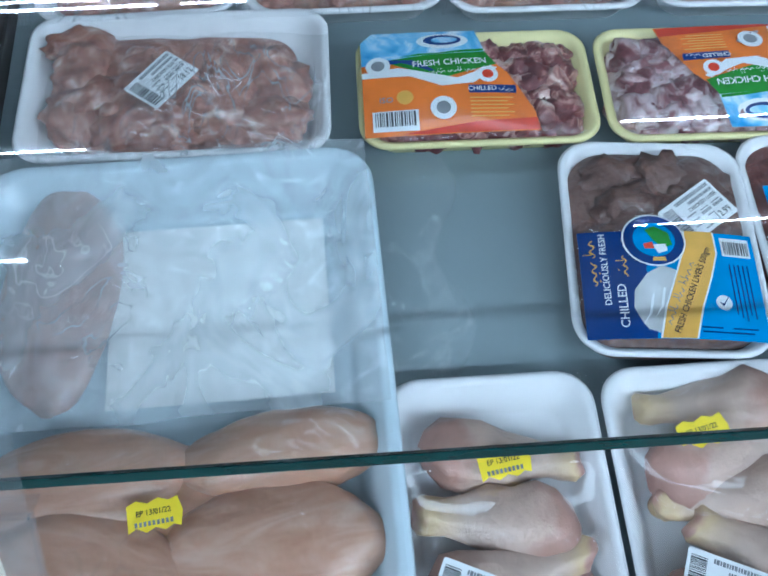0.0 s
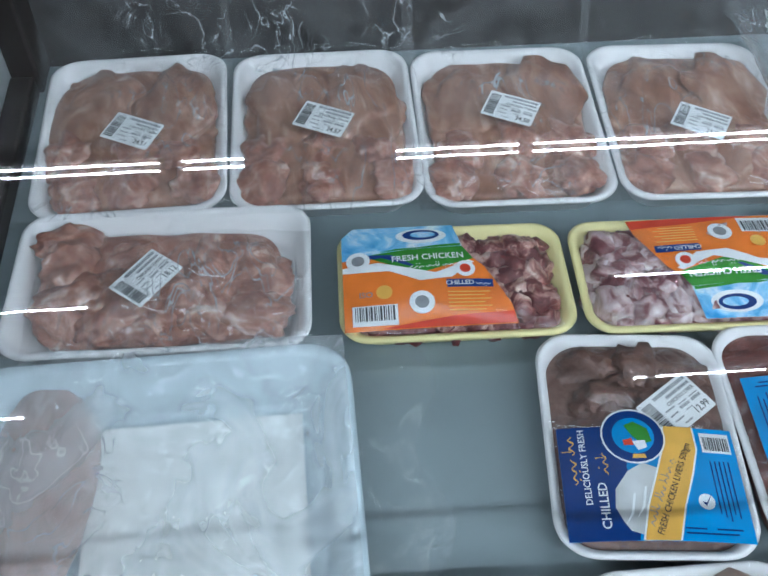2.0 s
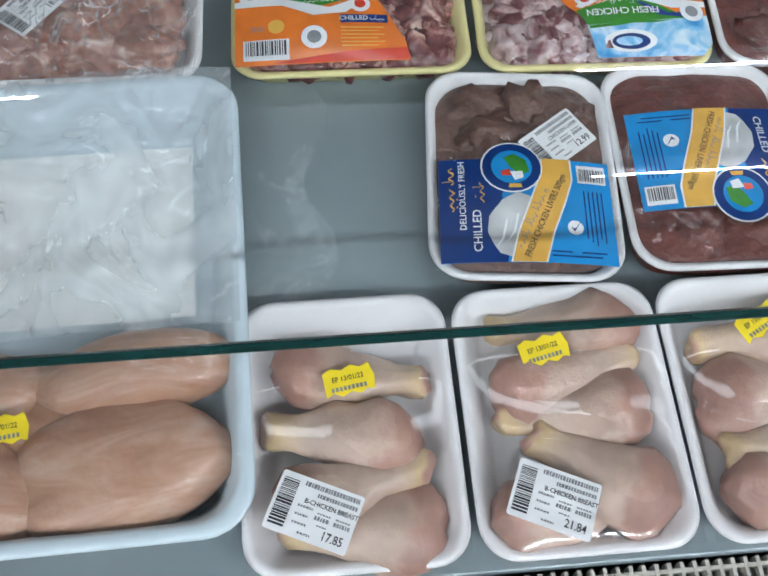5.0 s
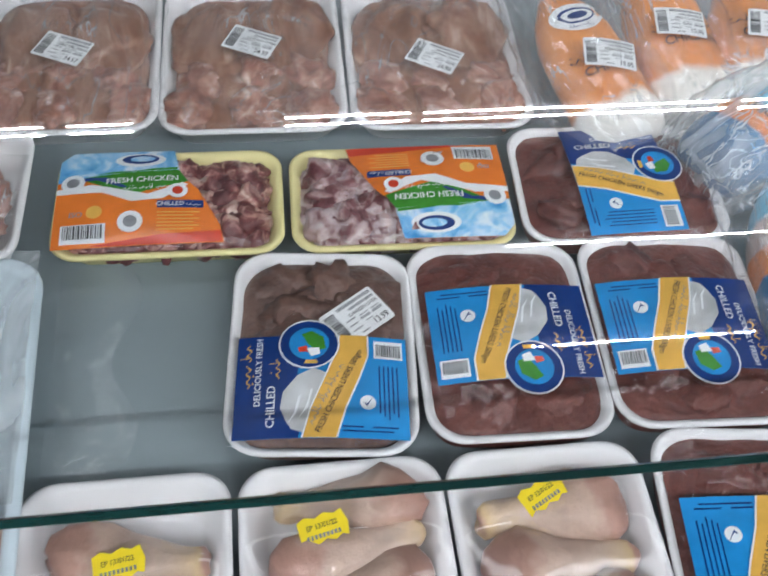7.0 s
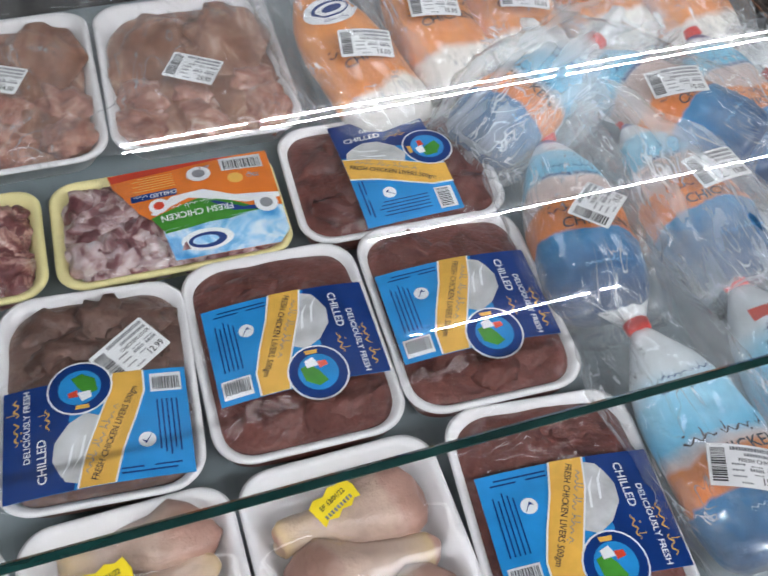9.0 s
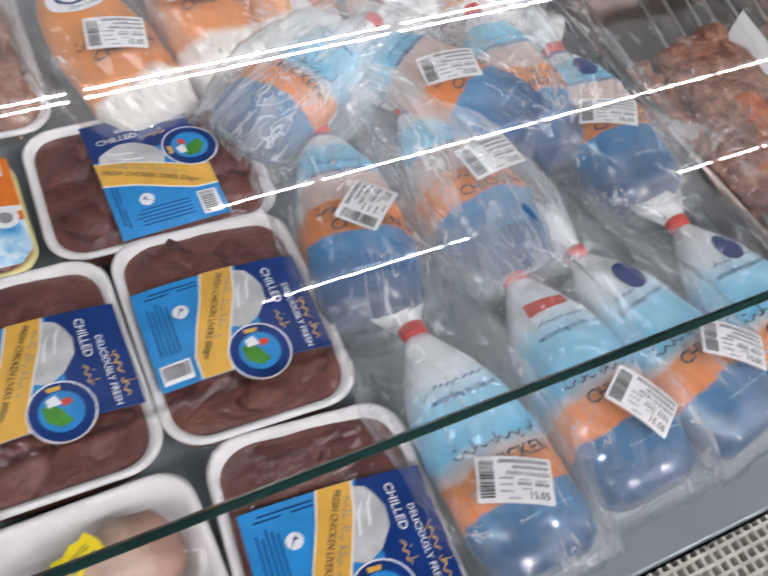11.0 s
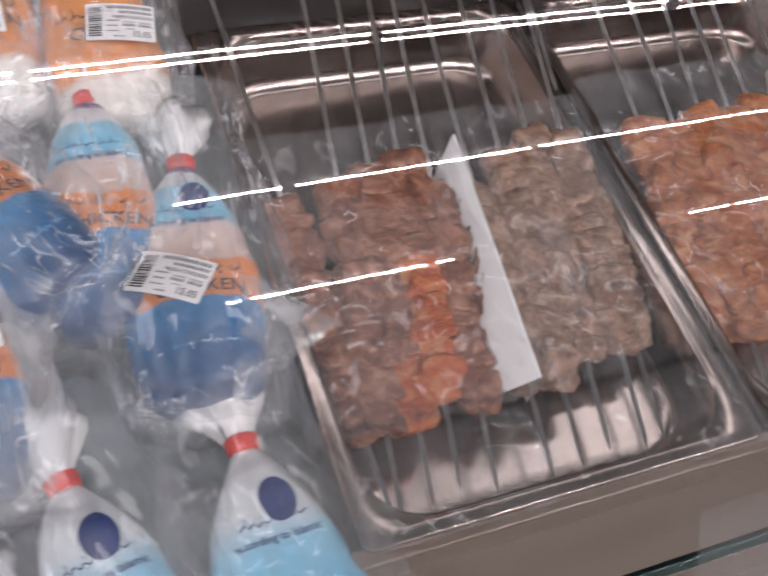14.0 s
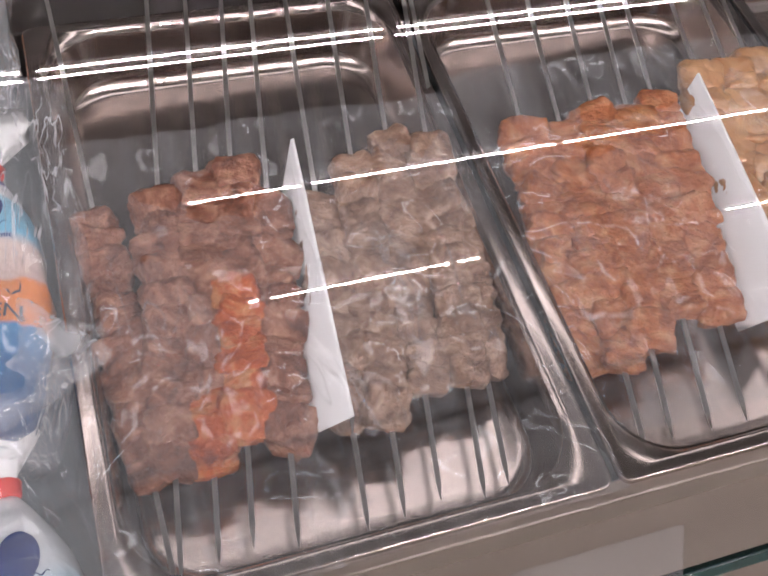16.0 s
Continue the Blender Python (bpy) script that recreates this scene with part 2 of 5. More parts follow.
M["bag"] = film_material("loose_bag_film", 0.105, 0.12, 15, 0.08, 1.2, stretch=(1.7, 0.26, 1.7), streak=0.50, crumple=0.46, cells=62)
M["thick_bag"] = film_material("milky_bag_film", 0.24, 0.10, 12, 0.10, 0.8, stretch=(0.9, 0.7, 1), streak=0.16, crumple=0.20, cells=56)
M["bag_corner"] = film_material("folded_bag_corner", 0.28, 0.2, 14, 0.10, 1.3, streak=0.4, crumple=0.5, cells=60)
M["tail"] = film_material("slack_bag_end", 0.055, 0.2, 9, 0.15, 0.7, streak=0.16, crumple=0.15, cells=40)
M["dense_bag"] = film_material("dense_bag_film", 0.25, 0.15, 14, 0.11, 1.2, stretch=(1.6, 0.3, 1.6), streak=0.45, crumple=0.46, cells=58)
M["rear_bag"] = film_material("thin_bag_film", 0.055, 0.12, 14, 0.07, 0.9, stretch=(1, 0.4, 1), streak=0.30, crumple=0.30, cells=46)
M["liver"] = meat("raw_liver", [(0.25, (0.062, 0.014, 0.012)), (0.5, (0.130, 0.035, 0.026)), (0.72, (0.20, 0.066, 0.052))], 30, 200, 0.42, 0.2, 0.8)
M["pale_liver"] = meat("pale_raw_liver", [(0.25, (0.080, 0.040, 0.031)), (0.5, (0.145, 0.077, 0.060)), (0.75, (0.23, 0.14, 0.115))], 30, 200, 0.42, 0.2, 0.8)
M["heart"] = meat("raw_heart", [(0.3, (0.085, 0.022, 0.026)), (0.48, (0.17, 0.05, 0.05)), (0.56, (0.44, 0.24, 0.21)), (0.66, (0.68, 0.52, 0.44))], 44)
M["gizzard"] = meat("raw_gizzard", [(0.32, (0.085, 0.022, 0.028)), (0.45, (0.18, 0.066, 0.072)), (0.54, (0.46, 0.33, 0.33)), (0.66, (0.66, 0.57, 0.58))], 28)
M["breast"] = meat("raw_breast", [(0.25, (0.36, 0.185, 0.115)), (0.5, (0.455, 0.27, 0.185)), (0.75, (0.56, 0.40, 0.31))], 22, 150, 0.36, 0.30, 0.40, 1.4, stretch=(0.5, 1.8, 1))
M["pale_breast"] = meat("pale_raw_breast", [(0.25, (0.34, 0.22, 0.20)), (0.5, (0.43, 0.31, 0.285)), (0.75, (0.56, 0.45, 0.43))], 26, 70, 0.3, 0.3, 0.22, stretch=(0.6, 1.6, 1))
M["thigh"] = meat("raw_thigh", [(0.28, (0.20, 0.07, 0.045)), (0.46, (0.33, 0.145, 0.10)), (0.58, (0.46, 0.25, 0.19)), (0.70, (0.70, 0.54, 0.46))], 30, relief=0.7)
M["cutlet"] = meat("raw_cutlet", [(0.26, (0.16, 0.062, 0.036)), (0.45, (0.265, 0.12, 0.07)), (0.6, (0.37, 0.20, 0.135)), (0.74, (0.58, 0.41, 0.32))], 24, 110, 0.34, 0.3, 0.5, 1.5, (1.0, 0.45, 1.0))
M["kebab_brown"] = meat("dark_marinated_meat", [(0.30, (0.085, 0.026, 0.016)), (0.5, (0.215, 0.082, 0.049)), (0.7, (0.41, 0.21, 0.14))], 60, 320, 0.52, 0.10, 1.0)
M["kebab_orange"] = meat("orange_marinated_meat", [(0.30, (0.20, 0.030, 0.010)), (0.5, (0.42, 0.090, 0.024)), (0.70, (0.50, 0.24, 0.11))], 60, 320, 0.52, 0.10, 1.0)
M["kebab_grey"] = meat("pale_marinated_meat", [(0.30, (0.11, 0.056, 0.036)), (0.5, (0.25, 0.145, 0.10)), (0.70, (0.44, 0.31, 0.24))], 60, 320, 0.52, 0.10, 1.0)
M["kebab_tikka"] = meat("tikka_meat", [(0.30, (0.19, 0.046, 0.015)), (0.5, (0.36, 0.115, 0.042)), (0.70, (0.50, 0.24, 0.12))], 60, 320, 0.52, 0.10, 1.0)
M["kebab_pale"] = meat("tan_marinated_meat", [(0.30, (0.34, 0.15, 0.06)), (0.5, (0.46, 0.24, 0.115)), (0.70, (0.56, 0.36, 0.21))], 40, 170, relief=0.6)
M["drumstick"] = banded("drumstick_skin", 0, [(0.0, (0.36, 0.20, 0.16)), (0.22, (0.40, 0.235, 0.185)), (0.33, (0.50, 0.36, 0.29)), (0.72, (0.53, 0.41, 0.335)), (0.86, (0.56, 0.42, 0.29)), (0.95, (0.58, 0.43, 0.24)), (1.0, (0.42, 0.24, 0.19))], rough=0.40, coat=0.15, span=0.13, patch=0.40, wobble=0.034, crinkle=0.6)
M["blue_sleeve"] = banded("blue_printed_sleeve", 1, [(0.0, (0.006, 0.048, 0.14)), (0.20, (0.008, 0.125, 0.30)), (0.31, (0.008, 0.20, 0.43)), (0.325, (0.74, 0.20, 0.03)), (0.47, (0.74, 0.22, 0.04)), (0.485, (0.60, 0.44, 0.38)), (0.62, (0.66, 0.54, 0.50)), (0.66, (0.16, 0.52, 0.74)), (0.82, (0.30, 0.64, 0.82)), (0.85, (0.78, 0.82, 0.84)), (0.91, (0.74, 0.78, 0.84)), (0.93, (0.10, 0.06, 0.24)), (0.985, (0.14, 0.09, 0.30))], span=0.24, patch=0.30, wobble=0.010, crinkle=0.9)
M["cyan_sleeve"] = banded("cyan_printed_sleeve", 1, [(0.0, (0.02, 0.08, 0.19)), (0.22, (0.02, 0.17, 0.36)), (0.235, (0.72, 0.22, 0.05)), (0.36, (0.72, 0.24, 0.06)), (0.38, (0.62, 0.48, 0.42)), (0.44, (0.10, 0.46, 0.70)), (0.62, (0.26, 0.62, 0.82)), (0.74, (0.74, 0.82, 0.86)), (0.95, (0.82, 0.84, 0.85))], span=0.24, patch=0.28, wobble=0.012, crinkle=0.9)
M["orange_sleeve"] = banded("orange_printed_sleeve", 1, [(0.0, (0.74, 0.72, 0.68)), (0.16, (0.78, 0.74, 0.68)), (0.20, (0.70, 0.24, 0.05)), (0.55, (0.74, 0.27, 0.06)), (0.86, (0.72, 0.25, 0.06)), (0.92, (0.70, 0.62, 0.56))], span=0.24, patch=0.28, wobble=0.012, crinkle=0.9)
M["tuft"] = plain("gathered_white_film", (0.80, 0.82, 0.82), 0.3, vary=0.08, scale=60, bumps=0.5, coat=0.4, stretch=(4, 1, 4))
M["clip"] = plain("red_clip_plastic", (0.66, 0.04, 0.03), 0.35, vary=0.1, scale=60)
M["floor"] = plain("store_floor_tile", (0.45, 0.43, 0.40), 0.3, vary=0.06, scale=3)
M["ceiling"] = plain("store_ceiling_paint", (0.065, 0.062, 0.060), 0.8, vary=0.05, scale=2)
M["wall"] = plain("store_wall_paint", (0.26, 0.25, 0.235), 0.7, vary=0.05, scale=2)
M["housing"] = plain("grey_lamp_housing", (0.14, 0.14, 0.14), 0.5, vary=0.03, scale=5)
M["tube"] = glow("lit_tube", (0.93, 0.97, 1.0), TUBE_LIGHT)
M["strip"] = glow("lit_strip", (0.90, 0.96, 1.0), STRIP_LIGHT)


# ---- mesh helpers ----
def mesh_of(name, bm, material, smooth=True):
    bmesh.ops.recalc_face_normals(bm, faces=bm.faces)
    me = bpy.data.meshes.new(name)
    bm.to_mesh(me)
    bm.free()
    me.materials.append(material)
    if smooth:
        me.polygons.foreach_set("use_smooth", [True] * len(me.polygons))
    return me


def place(name, me, parent=None, m=None, label=""):
    ob = new(name, me)
    if parent is not None:
        ob.parent = parent
    if m is not None:
        ob.matrix_basis = m
    return tagged(ob, label)


def part(name, bm, material, parent, label="", m=None, smooth=True):
    return place(name, mesh_of(name, bm, material, smooth), parent, m, label)


def thing(name, m, label, category, group=""):
    e = new(name)
    e.matrix_basis = m
    e.empty_display_size = 0.05
    return tagged(e, label, category, group)


def box(x0, x1, y0, y1, z0, z1, bevel=0.0):
    bm = bmesh.new()
    bmesh.ops.create_cube(bm, size=1)
    for v in bm.verts:
        v.co = Vector(((x0 + x1) / 2 + v.co.x * (x1 - x0), (y0 + y1) / 2 + v.co.y * (y1 - y0), (z0 + z1) / 2 + v.co.z * (z1 - z0)))
    if bevel:
        bmesh.ops.bevel(bm, geom=bm.edges[:], offset=bevel, segments=2, affect="EDGES", profile=0.5)
    return bm


def structure(name, bm, material, smooth=False):
    return tagged(place(name, mesh_of(name, bm, material, smooth)), kind="structure")


def rounded(w, d, r, n=6):
    """Corner points of a rounded rectangle, counter-clockwise."""
    out = []
    for cx, cy, a in ((1, 1, 0), (-1, 1, 90), (-1, -1, 180), (1, -1, 270)):
        for i in range(n + 1):
            b = radians(a + 90 * i / n)
            out.append((cx * (w / 2 - r) + r * math.cos(b), cy * (d / 2 - r) + r * math.sin(b)))
    return out


def loft(loops, close_first=True, close_last=True):
    bm = bmesh.new()
    rings = [[bm.verts.new(p) for p in lp] for lp in loops]
    for a, b in zip(rings, rings[1:]):
        for i in range(len(a)):
            j = (i + 1) % len(a)
            bm.faces.new((a[i], a[j], b[j], b[i]))
    if close_first:
        bm.faces.new(rings[0][::-1])
    if close_last:
        bm.faces.new(rings[-1])
    return bm


def tray_mesh(w, d, h, r, lip=0.006, flare=0.012, wall=0.003, sag=0.0):
    """A moulded tray: flared sides, rolled lip, real wall thickness."""
    def ring(dw, z, rr):
        return [(x, y, z + sag * (1 if abs(x) < w * 0.3 else 0)) for x, y in rounded(w + dw * 2, d + dw * 2, max(0.004, rr))]
    f = -lip - flare
    return loft([ring(f - 0.004, 0.0, r - 0.012), ring(f, 0.003, r - 0.008), ring(-lip - 0.001, h - 0.006, r - 0.004), ring(-0.001, h - 0.005, r), ring(0, h - 0.002, r),
                 ring(-0.002, h, r), ring(-lip + 0.001, h, r - 0.003), ring(-lip - wall, h - 0.003, r - 0.004), ring(f - wall, wall + 0.004, r - 0.010), ring(f - wall - 0.006, wall, r - 0.014)])


def lump(seed, sx, sy, sz, rough=0.22, sub=3, freq=2.2):
    """A knobbly piece of meat."""
    bm = bmesh.new()
    bmesh.ops.create_icosphere(bm, subdivisions=sub, radius=1.0)
    o = Vector((seed * 3.7, seed * 1.9, seed * 5.3))
    for v in bm.verts:
        p = v.co.normalized()
        k = 1 + rough * noise.noise(p * freq + o) * 1.6 + rough * 0.5 * noise.noise(p * freq * 2.7 + o)
        v.co = Vector((p.x * sx * k, p.y * sy * k, p.z * sz * k))
    return bm


def diced(seed, sx, sy, sz, rough=0.2):
    """A cut cube of meat: flat faces, softened corners, torn grain."""
    bm = bmesh.new()
    bmesh.ops.create_icosphere(bm, subdivisions=4, radius=1.0)
    o = Vector((seed * 3.7, seed * 1.9, seed * 5.3))
    for v in bm.verts:
        p = v.co.normalized()
        k = 1.0 / (abs(p.x) ** 5 + abs(p.y) ** 5 + abs(p.z) ** 5) ** 0.2
        k *= 0.94 + rough * noise.noise(p * 1.5 + o) + rough * 0.5 * noise.noise(p * 3.6 + o) + rough * 0.45 * noise.noise(p * 9.0 + o)
        v.co = Vector((p.x * sx * k, p.y * sy * k, p.z * sz * k))
    return bm


def pressed(seed, sx, sy, sz, crease=0.004):
    """A tray-shaped mass of soft pieces pressed flat, with creases between the lobes."""
    bm = bmesh.new()
    bmesh.ops.create_icosphere(bm, subdivisions=5, radius=1.0)
    o = Vector((seed * 3.7, seed * 1.9, seed * 5.3))
    for v in bm.verts:
        p = v.co.normalized()
        flat = math.hypot(p.x, p.y)
        k = flat / max(1e-6, (abs(p.x) ** 5 + abs(p.y) ** 5) ** 0.2) * (flat ** 0.5 if flat > 0 else 1)
        x, y = p.x * sx * k, p.y * sy * k
        q = Vector((x * 38, y * 38, 0)) + o
        edge = 1 + 0.035 * noise.noise(q * 0.8)
        line = max(0.0, 1 - 7 * abs(noise.noise(q)))
        z = math.copysign(sz * abs(p.z) ** 0.42, p.z) + (0.0035 * noise.noise(q * 0.7) - crease * line) * max(0.0, p.z)
        v.co = Vector((x * edge, y * edge, z))
    return bm


def sheet(w, d, nx, ny, height):
    """A single sheet over a rectangle; height(x, y) gives its place above the origin."""
    bm = bmesh.new()
    g = [[bm.verts.new((w * (i / nx - 0.5), d * (j / ny - 0.5), height(w * (i / nx - 0.5), d * (j / ny - 0.5)))) for i in range(nx + 1)] for j in range(ny + 1)]
    for j in range(ny):
        for i in range(nx):
            bm.faces.new((g[j][i], g[j][i + 1], g[j + 1][i + 1], g[j + 1][i]))
    return bm


def shape(points, height, lift=0.0, cuts=6, thick=0.0):
    """A flat printed shape with this outline, laid on a curved surface."""
    bm = bmesh.new()
    bm.faces.new([bm.verts.new((x, y, 0)) for x, y in points])
    xs, ys = [p[0] for p in points], [p[1] for p in points]
    if cuts:
        for k in range(1, cuts):
            for a, lo, hi in ((0, min(xs), max(xs)), (1, min(ys), max(ys))):
                co = [0, 0, 0]
                co[a] = lo + (hi - lo) * k / cuts
                no = [0, 0, 0]
                no[a] = 1
                bmesh.ops.bisect_plane(bm, geom=bm.verts[:] + bm.edges[:] + bm.faces[:], dist=1e-6, plane_co=co, plane_no=no)
    for v in bm.verts:
        v.co.z = height(v.co.x, v.co.y) + lift
    return bm


def rect(x0, y0, x1, y1):
    return [(x0, y0), (x1, y0), (x1, y1), (x0, y1)]


def disc(cx, cy, rx, ry=None, n=24):
    ry = ry or rx
    return [(cx + rx * math.cos(2 * math.pi * i / n), cy + ry * math.sin(2 * math.pi * i / n)) for i in range(n)]


def bars(rects, height, lift):
    bm = bmesh.new()
    for x0, y0, x1, y1 in rects:
        bm.faces.new([bm.verts.new((x, y, height(x, y) + lift)) for x, y in rect(x0, y0, x1, y1)])
    return bm


def words(text, size, at, angle, height, lift, stretch=1.0):
    """Lettering in the built-in font as a mesh, centred on a point and laid on a surface."""
    cu = bpy.data.curves.new("lettering", "FONT")
    cu.body, cu.size, cu.align_x, cu.align_y, cu.resolution_u = text, size, "CENTER", "CENTER", 2
    cu.offset = size * 0.012
    ob = bpy.data.objects.new("lettering", cu)
    scene.collection.objects.link(ob)
    me = bpy.data.meshes.new_from_object(ob.evaluated_get(bpy.context.evaluated_depsgraph_get()))
    bm = bmesh.new()
    bm.from_mesh(me)
    bpy.data.objects.remove(ob)
    bpy.data.curves.remove(cu)
    bpy.data.meshes.remove(me)
    c, s = math.cos(radians(angle)), math.sin(radians(angle))
    for v in bm.verts:
        x, y = v.co.x * stretch, v.co.y
        px, py = at[0] + c * x - s * y, at[1] + s * x + c * y
        v.co = Vector((px, py, height(px, py) + lift))
    return bm


def squiggle(x, y, length, size, seed, angle, height, lift):
    """Joined curving strokes, tall stems and dots that stand for cursive writing."""
    rnd = random.Random(seed)
    c, s = math.cos(radians(angle)), math.sin(radians(angle))
    bm = bmesh.new()

    def stroke(points, wide):
        left, right = [], []
        for i, (a, b) in enumerate(points):
            a0, b0 = points[max(0, i - 1)]
            a1, b1 = points[min(len(points) - 1, i + 1)]
            n = math.hypot(a1 - a0, b1 - b0) or 1.0
            w = wide * (0.7 + 0.3 * math.sin(i * 1.3 + seed))
            for row, k in ((left, w), (right, -w)):
                pa, pb = a - (b1 - b0) / n * k, b + (a1 - a0) / n * k
                px, py = x + c * pa - s * pb, y + s * pa + c * pb
                row.append(bm.verts.new((px, py, height(px, py) + lift)))
        for i in range(len(points) - 1):
            bm.faces.new((left[i], left[i + 1], right[i + 1], right[i]))

    u = -length / 2
    while u < length / 2:
        word = min(length / 2 - u, size * rnd.uniform(2.0, 3.4))
        n = max(6, int(word / size * 7))
        stroke([(u + word * i / n, size * 0.22 * math.sin(i * 1.1 + seed) * rnd.uniform(0.5, 1.2) - 0.1 * size) for i in range(n + 1)], size * 0.085)
        for k in range(max(1, int(word / size))):
            a = u + word * rnd.uniform(0.05, 0.95)
            if rnd.random() < 0.6:
                stroke([(a, 0.0), (a + size * 0.04, size * 0.35), (a, size * 0.75)], size * 0.075)
            else:
                d = rnd.choice((-0.55, 0.5)) * size
                stroke([(a - size * 0.10, d), (a + size * 0.10, d + size * 0.05)], size * 0.09)
        u += word + size * 0.45
    return bm


STICKERS = {}


def sticker(parent, m, price="15.05", lines=("FRESH CHICKEN",), curl=0.0, w=0.060, d=0.042, name="price_sticker"):
    """A printed scale label: bar code, lines of print, price."""
    key = (price, lines, curl, w, d)
    if key not in STICKERS:
        def h(x, y):
            return curl * (x / (w / 2)) ** 2
        rnd = random.Random(5)
        code, x = [], -d * 0.40
        while x < d * 0.40:
            t = rnd.choice((0.0006, 0.0011, 0.0017))
            code.append((-w * 0.46, x, -w * 0.27, x + t))
            x += t + rnd.choice((0.0006, 0.0010))
        lin = []
        for k, (y, x0, x1, t) in enumerate(((0.39, -0.20, 0.46, 0.0036), (0.26, -0.02, 0.46, 0.0030), (-0.01, 0.05, 0.20, 0.0012), (-0.01, 0.27, 0.44, 0.0012), (0.02, -0.2, -0.02, 0.0018), (-0.12, -0.2, -0.04, 0.0016), (-0.26, -0.2, -0.03, 0.0016), (-0.09, 0.03, 0.21, 0.0030), (-0.09, 0.26, 0.45, 0.0030), (-0.4, -0.1, 0.05, 0.0016), (-0.2, 0.08, 0.2, 0.0012))):
            a = x0 * w
            while a < x1 * w:
                g = rnd.uniform(0.0010, 0.0022)
                lin.append((a, y * d - t / 2, min(a + g, x1 * w), y * d + t / 2))
                a += g + 0.0006
        STICKERS[key] = [mesh_of("price_sticker", shape(rounded(w, d, 0.002, 2), h, 0, 6), M["paper"]), mesh_of("bar_code", bars(code, h, 0.0004), M["ink"]), mesh_of("print_block", bars(lin, h, 0.0004), M["grey_ink"]),
                         mesh_of("price", words(price, 0.0095, (w * 0.30, -d * 0.33), 0, h, 0.0004, 0.8), M["ink"])] + [mesh_of("product_name", words(t, 0.0052, (w * 0.18, d * (0.12 - 0.12 * i)), 0, h, 0.0004, 0.9), M["ink"]) for i, t in enumerate(lines)]
    ms = STICKERS[key]
    s = place(name, ms[0], parent, m, "white printed price sticker with a bar code")
    for me in ms[1:]:
        place(me.name.split(".")[0], me, s)
    return s


def date_tag(parent, m):
    s = part("date_tag", shape([(-0.019, -0.011), (-0.013, -0.008), (-0.006, -0.012), (0.001, -0.009), (0.008, -0.012), (0.014, -0.009), (0.019, -0.011), (0.021, 0.0), (0.018, 0.011), (0.011, 0.009), (0.004, 0.012), (-0.004, 0.009), (-0.012, 0.012), (-0.019, 0.009)], lambda x, y: 0, 0, 0), M["yellow_tag"], parent, "yellow paper date tag with scalloped edges", m)
    part("date_print", words("EP 13/01/22", 0.0058, (0, 0.002), 0, lambda x, y: 0, 0.0004, 0.9), M["ink"], s)
    part("print_block", bars([(-0.014 + i * 0.0032, -0.0075, -0.012 + i * 0.0032, -0.004) for i in range(9)], lambda x, y: 0, 0.0004), M["grey_ink"], s)
    return s


# ---- the store shell ----
X0, X1, Y0, Y1 = -5.0, 9.2, -7.0, 3.0
structure("floor", box(X0, X1, Y0, Y1, -0.1, 0.0), M["floor"])
structure("ceiling", box(X0, X1, Y0, Y1, CEILING_Z + 0.12, CEILING_Z + 0.22), M["ceiling"])
structure("wall_south", box(X0, X1, Y0 - 0.12, Y0, 0.0, CEILING_Z + 0.12), M["wall"])
structure("wall_north", box(X0, X1, Y1, Y1 + 0.12, 0.0, CEILING_Z + 0.12), M["wall"])
structure("wall_west", box(X0 - 0.12, X0, Y0, Y1, 0.0, CEILING_Z + 0.12), M["wall"])
structure("wall_east", box(X1, X1 + 0.12, Y0, Y1, 0.0, CEILING_Z + 0.12), M["wall"])


# ---- rows of tubes ----
def tube_fixture(x, y, length, twin):
    t = thing("tube_light", pose(x, y, CEILING_Z), "white ceiling batten with lit fluorescent tubes", "ceiling light", "rows of ceiling tubes")
    part("housing", box(0.0, length, -0.036, 0.036, 0.045, 0.118, 0.004), M["housing"], t, smooth=False)
    for dy in ((-0.023, 0.023) if twin else (0.0,)):
        bm = bmesh.new()
        bmesh.ops.create_cone(bm, cap_ends=True, segments=12, radius1=0.0046, radius2=0.0046, depth=length - 0.07)
        part("tube", bm, M["tube"], t, "lit white tube", pose(length / 2, dy, 0.02, 0, 90, 0))
        for x0 in (0.004, length - 0.022):
            part("tube_holder", box(x0, x0 + 0.018, dy - 0.012, dy + 0.012, 0.006, 0.045, 0.002), M["housing"], t, smooth=False)
    return t


for row_y, joints, twin in (
        (-2.00, ((-3.8, -2.15, -0.52), (-0.48, -0.12), (0.52, 1.18, 2.80, 4.50, 6.20, 7.80)), True),
        (-2.95, ((-4.0, -2.55, -1.08), (1.75, 2.42, 3.95, 5.42, 6.95, 8.40)), False),
        (-3.92, ((-4.4, -3.05, -1.69), (2.05, 2.20, 3.45, 3.66), (5.50, 5.92, 7.25)), False)):
    for run_of in joints:
        for a, b in zip(run_of, run_of[1:]):
            tube_fixture(a, row_y, b - a, twin)

